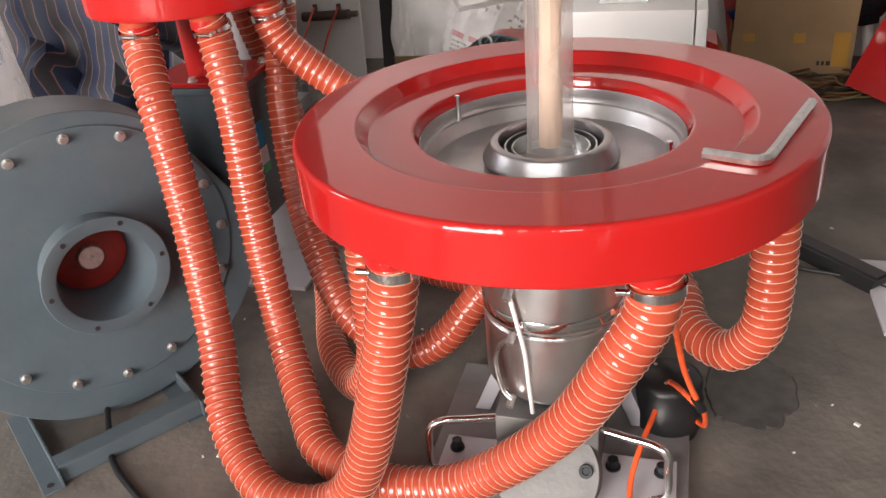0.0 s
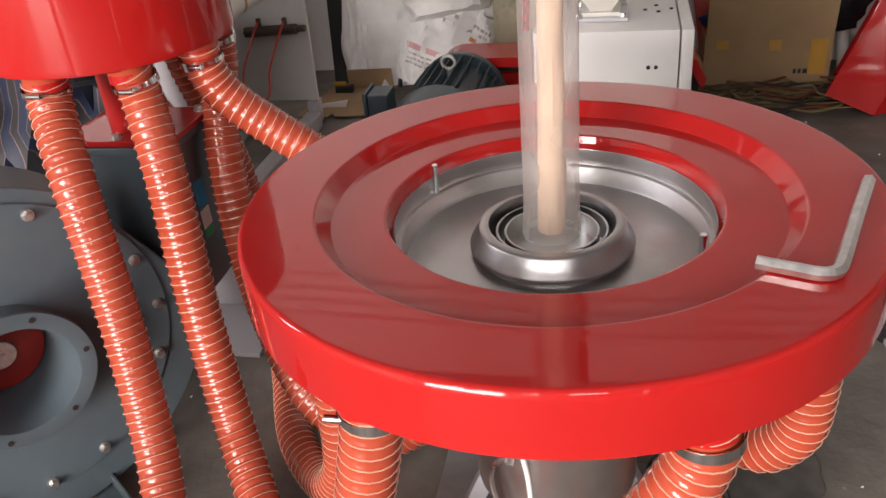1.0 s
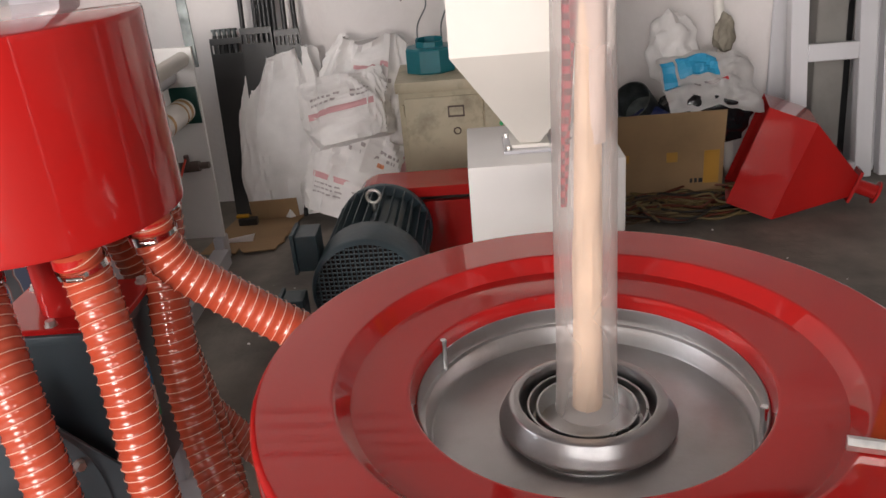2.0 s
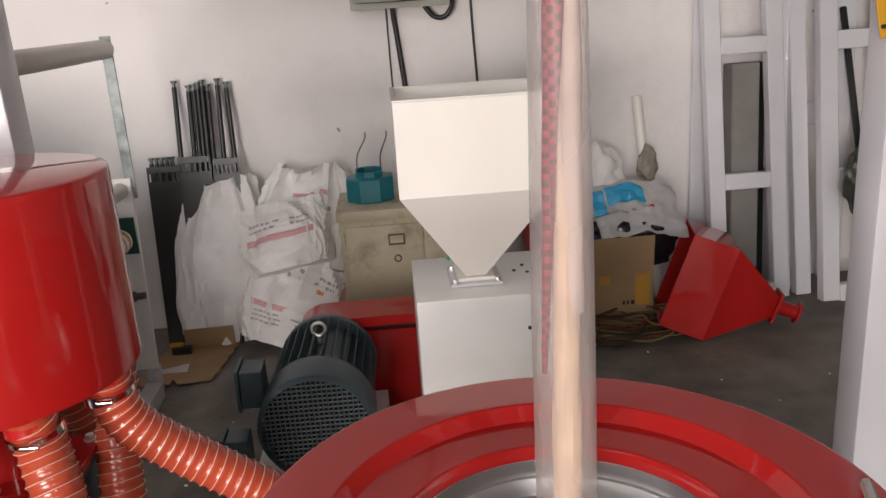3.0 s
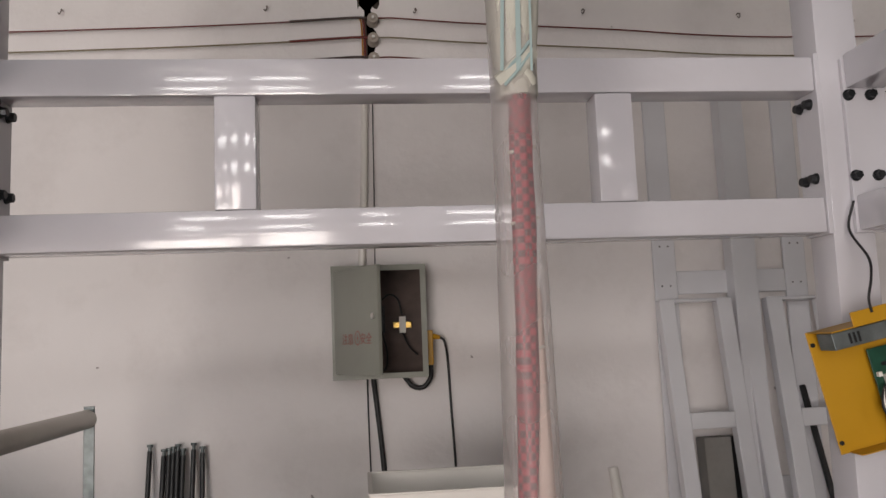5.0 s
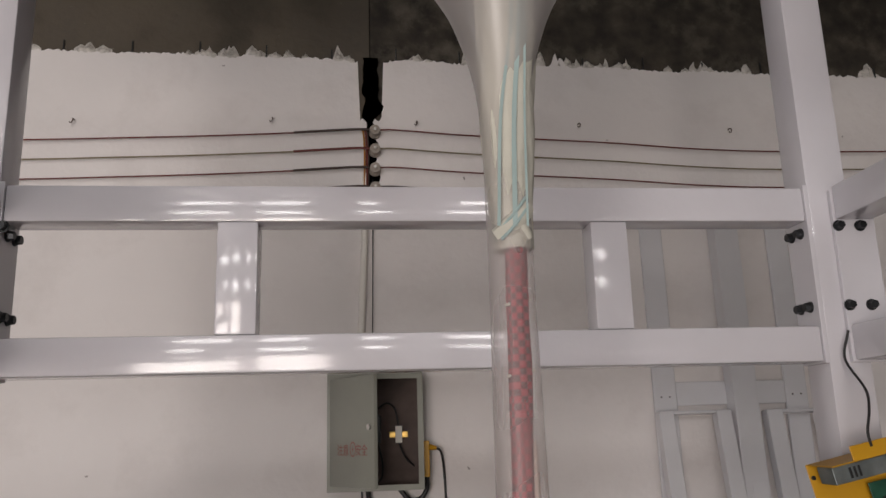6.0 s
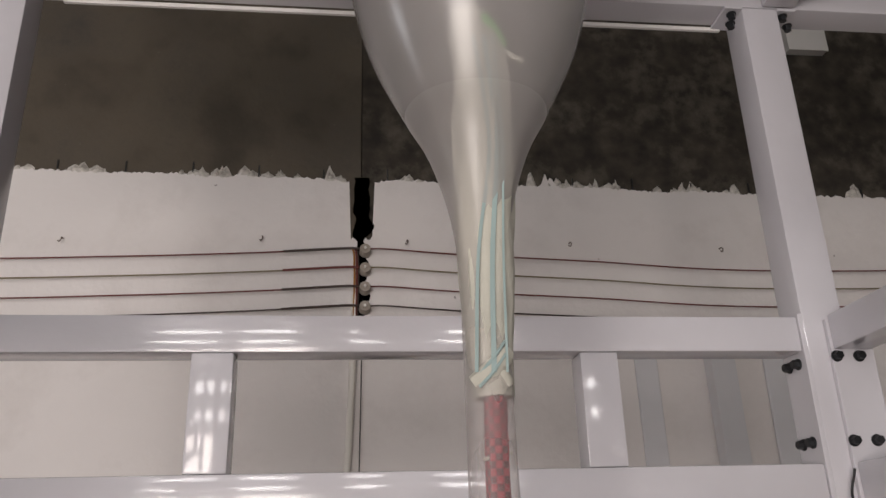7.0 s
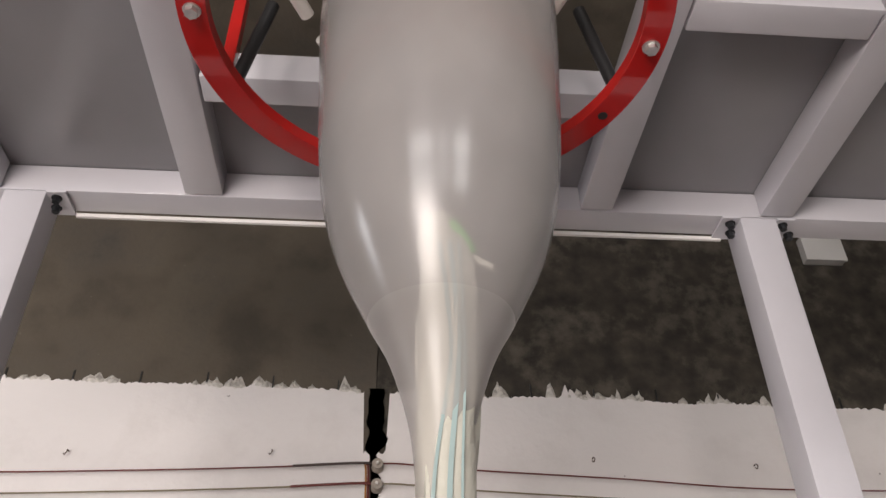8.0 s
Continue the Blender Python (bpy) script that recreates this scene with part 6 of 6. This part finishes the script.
def overhead_wires():
    SOOT = mat("black_soot", (0.008, 0.007, 0.006), 0.9, vary=0.4, scale=30)
    bm = B()
    rnd = random.Random(2)
    L, Rr = [], []
    for k in range(38):
        z = 2.93 + k * 0.0232
        j = 0.030 * noise.noise((z * 14, 0, 1))
        g = 0.5 if z < 3.42 else 0.8
        L.append((-0.118 - 0.048 * g + j - rnd.uniform(0, 0.006), z))
        Rr.append((-0.118 + 0.045 * g + 0.042 * noise.noise((z * 13, 5, 1)) + rnd.uniform(0, 0.010), z))
    a = [bm.verts.new((x, 2.9975, z)) for x, z in L]
    b = [bm.verts.new((x, 2.9975, z)) for x, z in Rr]
    for i in range(len(a) - 1):
        bm.faces.new((a[i], b[i], b[i + 1], a[i + 1]))
    bmesh.ops.solidify(bm, geom=list(bm.faces), thickness=0.003)
    tagged(part("soot_patch", bm, SOOT), "sooty black strip where the wall is chased out", "wall stain", kind="structure")
    PORC = mat("grey_porcelain", (0.33, 0.29, 0.25), 0.35)
    for k in range(4):
        z = 3.352 - 0.103 * k
        t = thing("insulator", -0.10, 2.99, z, "grey porcelain reel insulator on the wall", "insulator", "reel insulators")
        bm = B()
        turned(bm, [(0.0, 0.075), (0.012, 0.075), (0.014, 0.07), (0.026, 0.07), (0.028, 0.062), (0.018, 0.05), (0.016, 0.04), (0.018, 0.03), (0.030, 0.02), (0.031, 0.008), (0.02, 0.0)], (-0.10, 2.999, z), (0, -1, 0), 24)
        part("reel", bm, PORC, t, smooth=True)
        bm = B()
        cyl(bm, (-0.10, 2.924, z), (-0.10, 2.915, z), 0.007, seg=8)
        part("screw", bm, BOLT, t)
    W1 = mat("dark_wire_sheath", (0.045, 0.025, 0.02), 0.6)
    W2 = mat("buff_wire_sheath", (0.20, 0.16, 0.09), 0.6)
    W3 = mat("red_wire_sheath", (0.13, 0.02, 0.015), 0.6)
    for k in range(4):
        z = 3.357 - 0.103 * k
        m = (W3, W2, W3, W1)[k]
        for s in (-1, 1):
            pts = [(-0.10 + 0.028 * s, 2.95, z), (-0.10 + 0.12 * s, 2.955, z + 0.002), (-0.10 + 0.5 * s, 2.96, z - 0.022), (-0.10 + 1.2 * s, 2.96, z - 0.052), (-0.10 + 2.2 * s, 2.96, z - 0.075 - 0.02 * (s > 0)), (-0.10 + 4.3 * s, 2.96, z - 0.06)]
            t = thing("overhead_wire", *pts[2], "old sagging insulated wire along the wall", "wire", "wires along the wall")
            bm = B()
            sweep(bm, spline(pts, 0.05), 0.0040, 7)
            part("sheath", bm, m, t, smooth=True)
            if s < 0:
                bm = B()
                sweep(bm, spline([(x, y - 0.001, zz) for x, y, zz in pts[:3]], 0.03)[:14], 0.0065, 7)
                part("splice", bm, W1 if k != 1 else W3, t, smooth=True)
    t = thing("wire_drop", -0.15, 2.97, 3.05, "orange and brown wires tied down beside the insulators", "wire")
    for x, m in ((-0.158, mat("ochre_wire", (0.34, 0.15, 0.03), 0.5)), (-0.146, W3), (-0.138, W1)):
        bm = B()
        sweep(bm, spline([(x - 0.012, 2.955, 3.365), (x, 2.965, 3.335), (x + 0.004, 2.97, 3.2), (x, 2.97, 2.96)], 0.02), 0.005, 7)
        part("sheath", bm, m, t, smooth=True)
    for x, z in ((-1.62, 3.41), (-0.63, 3.43), (0.12, 3.42), (1.0, 3.42), (1.85, 3.40)):
        t = thing("wall_hook", x, 3.0, z, "small rusty hook in the plaster", "hook", "hooks in the wall")
        bm = B()
        sweep(bm, spline([(x, 3.0, z), (x, 2.975, z), (x + 0.004, 2.965, z - 0.012), (x - 0.004, 2.962, z - 0.03), (x - 0.012, 2.965, z - 0.022)], 0.005), 0.003, 7)
        part("wire", bm, RUST, t)
    # bar ends showing above the plaster edge
    for k in range(15):
        x = -2.05 + 0.345 * k
        t = thing("bar_end", x, 3.01, 3.83, "dark steel bar end in the broken concrete edge", "bar end", "bar ends above the plaster")
        bm = B()
        box(bm, x - 0.004, x + 0.004, 3.004, 3.0115, 3.77 - 0.014 * x, 3.84 - 0.014 * x + rnd.uniform(-0.012, 0.012))
        part("bar", bm, BLACK, t)


overhead_wires()


def yellow_box():
    t = thing("control_housing", 0.9, 0.70, 1.45, "open yellow sheet-metal control housing hanging on the tower leg", "control box")
    M = pose(0.775, 0.62, 1.705, 0, -12, -4)
    def plate(name, m, *a, parent=t, bevel=0.0015, lab=""):
        bm = B()
        box(bm, *a, bevel, M)
        return part(name, bm, m, parent, lab)
    W, Hh, D = 0.33, 0.275, 0.115
    plate("back", YELLOW, 0.0, W, D - 0.003, D, -Hh, 0.0)
    plate("side", YELLOW, W - 0.003, W, 0.0, D - 0.003, -Hh, 0.0)
    plate("bottom", YELLOW, 0.02, W - 0.003, 0.06, D - 0.003, -Hh, -Hh + 0.003)
    plate("top", YELLOW, 0.003, W - 0.003, 0.0, D - 0.003, -0.003, 0.0)
    plate("hanger_tab", YELLOW, 0.05, W, -0.003, -0.0002, -0.002, 0.03)
    p = plate("power_supply", GALV, 0.010, 0.150, 0.02, 0.085, -0.042, -0.006)
    for k in range(3):
        plate("vent_slot", BLACK, 0.045 + 0.010 * k, 0.050 + 0.010 * k, 0.018, 0.0195, -0.035, -0.013, parent=p, bevel=0)
    PCB = mat("green_circuit_board", (0.01, 0.06, 0.035), 0.4, vary=0.3, scale=40)
    b = plate("circuit_board", PCB, 0.110, 0.315, 0.086, 0.09, -0.235, -0.065)
    rnd = random.Random(6)
    for k in range(22):
        x, z = rnd.uniform(0.115, 0.30), rnd.uniform(-0.23, -0.075)
        w, h = rnd.uniform(0.004, 0.014), rnd.uniform(0.004, 0.012)
        plate("component", (BLACK, CREAM, GALV)[k % 3], x, x + w, 0.076, 0.0855, z, z + h, parent=b, bevel=0)
    plate("connector", CREAM, 0.128, 0.143, 0.07, 0.0855, -0.16, -0.125, parent=b)
    for k in range(3):
        bm = B()
        pts = [(0.133, 0.068, -0.14 - 0.004 * k), (0.105, 0.055, -0.15), (0.090 + 0.005 * k, 0.05, -0.19), (0.115, 0.05, -0.225), (0.18, 0.055, -0.235 + 0.006 * k)]
        sweep(bm, [M @ q for q in spline(pts, 0.008)], 0.003, 7)
        part("lead", bm, (BLACK, CREAM, RUST)[k], t, smooth=True)
    bm = B()
    sweep(bm, [M @ q for q in spline([(0.095, -0.008, 0.02), (0.097, -0.008, 0.05), (0.12, 0.0, 0.09), (0.15, 0.04, 0.13), (0.17, D, 0.20), (0.20, D, 0.26)], 0.01)], 0.003, 7)
    part("hanging_wire", bm, BLACK, t, smooth=True)
    for x, z in ((0.008, -0.03), (0.008, -0.25)):
        bm = B()
        q = M @ Vector((x, D - 0.003, z))
        cyl(bm, q, q + (M.to_3x3() @ Vector((0, -0.004, 0))), 0.005, seg=10)
        part("screw", bm, DARKBOLT, t)


yellow_box()


def lamp_box():
    """A shallow white box screwed to the upper concrete."""
    t = thing("junction_box", 2.61, 3.012, 4.70, "white plastic junction box on the bare upper concrete", "junction box")
    bm = B()
    box(bm, 2.484, 2.736, 2.958, 3.0115, 4.706, 4.882, 0.006)
    part("case", bm, WHITE, t, smooth=True)
    bm = B()
    box(bm, 2.480, 2.740, 2.944, 2.9575, 4.702, 4.886, 0.004)
    part("lid", bm, WHITE, t, smooth=True)


lamp_box()


def striped_sheet():
    STR = mat("striped_tarpaulin", (0.40, 0.36, 0.35), 0.6, vary=0.1)
    nt = STR.node_tree
    b = nt.nodes["Principled BSDF"]
    co = nt.nodes.new("ShaderNodeTexCoord")
    wv = nt.nodes.new("ShaderNodeTexWave")
    wv.inputs["Scale"].default_value, wv.inputs["Distortion"].default_value = 4.6, 3.5
    rp = nt.nodes.new("ShaderNodeValToRGB")
    rp.color_ramp.interpolation = 'CONSTANT'
    e = rp.color_ramp.elements
    e[0].color, e[1].color, e[1].position = (0.006, 0.012, 0.034, 1), (0.11, 0.095, 0.088, 1), 0.5
    x = e.new(0.6)
    x.color = (0.06, 0.010, 0.008, 1)
    x = e.new(0.72)
    x.color = (0.012, 0.012, 0.016, 1)
    nt.links.new(co.outputs["Object"], wv.inputs["Vector"])
    nt.links.new(wv.outputs[0], rp.inputs[0])
    nt.links.new(rp.outputs[0], b.inputs["Base Color"])
    DARKSHEET = mat("dark_sheeting", (0.03, 0.024, 0.02), 0.6, vary=0.4, bump=0.3, bscale=20)
    crumple("covered_goods", (-2.25, 1.75, 0.55), (0.70, 0.42, 0.75), DARKSHEET, 31, "dark brown sheeting heaped over stored goods", "covered goods", 0.25, 1.8)
    crumple("tarpaulin", (-1.85, 1.05, 0.55), (0.42, 0.30, 0.52), STR, 23, "blue, white and red striped tarpaulin heaped over goods", "tarpaulin", 0.45, 3.2)
    crumple("film_sheet", (-1.80, 0.55, 0.62), (0.10, 0.10, 0.52), FILM, 27, "clear plastic film bunched beside the blower", "plastic film", 0.2, 2.0)


striped_sheet()


def power_cables():
    for pts, r in (([(-1.13, -0.09, 0.10), (-1.08, -0.16, 0.085), (-1.0, -0.26, 0.070), (-0.85, -0.36, 0.068), (-0.6, -0.50, 0.068), (-0.2, -0.75, 0.068)], 0.008),
                   ([(0.55, 0.85, 0.068), (0.75, 0.80, 0.068), (0.95, 0.70, 0.068), (1.5, 0.75, 0.068)], 0.006)):
        t = thing("floor_cable", *pts[2], "black rubber cable lying on the floor", "cable", "cables on the floor")
        bm = B()
        sweep(bm, spline(pts, 0.015), r, 10)
        part("sheath", bm, BLACK, t, smooth=True)
    t = thing("cable_ramp", 0.62, 0.95, FZ, "low black rubber cable ramp on the floor", "cable ramp")
    bm = B()
    turn = pose(0.62, 0.965, FZ, 0, 0, -47)
    prism(bm, [(-0.05, 0.0), (-0.034, 0.034), (0.034, 0.034), (0.05, 0.0)], -0.26, 0.27, lambda x, y, z: turn @ Vector((y, x, z)))
    part("body", bm, BLACK, t)
    bm = B()
    prism(bm, [(-0.022, 0.0345), (-0.020, 0.038), (0.020, 0.038), (0.022, 0.0345)], -0.255, 0.265, lambda x, y, z: turn @ Vector((y, x, z)))
    part("lid", bm, BLACK, t)
    rnd = random.Random(31)
    bm = B()
    for k in range(90):
        x, y = rnd.uniform(-1.4, 1.6), rnd.uniform(-0.9, 2.4)
        s = rnd.uniform(0.002, 0.006)
        box(bm, -s, s, -s * 0.6, s * 0.6, 0, s * 0.8, 0, pose(x, y, FZ, 0, 0, rnd.uniform(0, 180)))
    tagged(part("floor_scraps", bm, PAPER), "small pale plastic granules scattered on the floor", "granules", kind="stuff")


power_cables()


def oil_stain():
    OIL = mat("oil_soaked_concrete", (0.068, 0.062, 0.056), 0.4, vary=0.4, scale=18, bump=0.2, bscale=40)
    bm = B()
    c = Vector((0.43, 0.26, FZ + 0.0005))
    edge = []
    for k in range(64):
        a = 2 * math.pi * k / 64
        r = 1 + 0.16 * noise.noise((2.2 * math.cos(a), 2.2 * math.sin(a), 3)) + 0.07 * noise.noise((9 * math.cos(a), 9 * math.sin(a), 1))
        edge.append(c + Vector((0.105 * r * math.cos(a), 0.15 * r * math.sin(a), 0.0)))
    loft(bm, [edge, [p + (c - p) * 0.03 + Vector((0, 0, 0.0035)) for p in edge]])
    tagged(part("oil_stain", bm, OIL), "dark oil stain soaked into the concrete floor", "stain", kind="structure")


oil_stain()
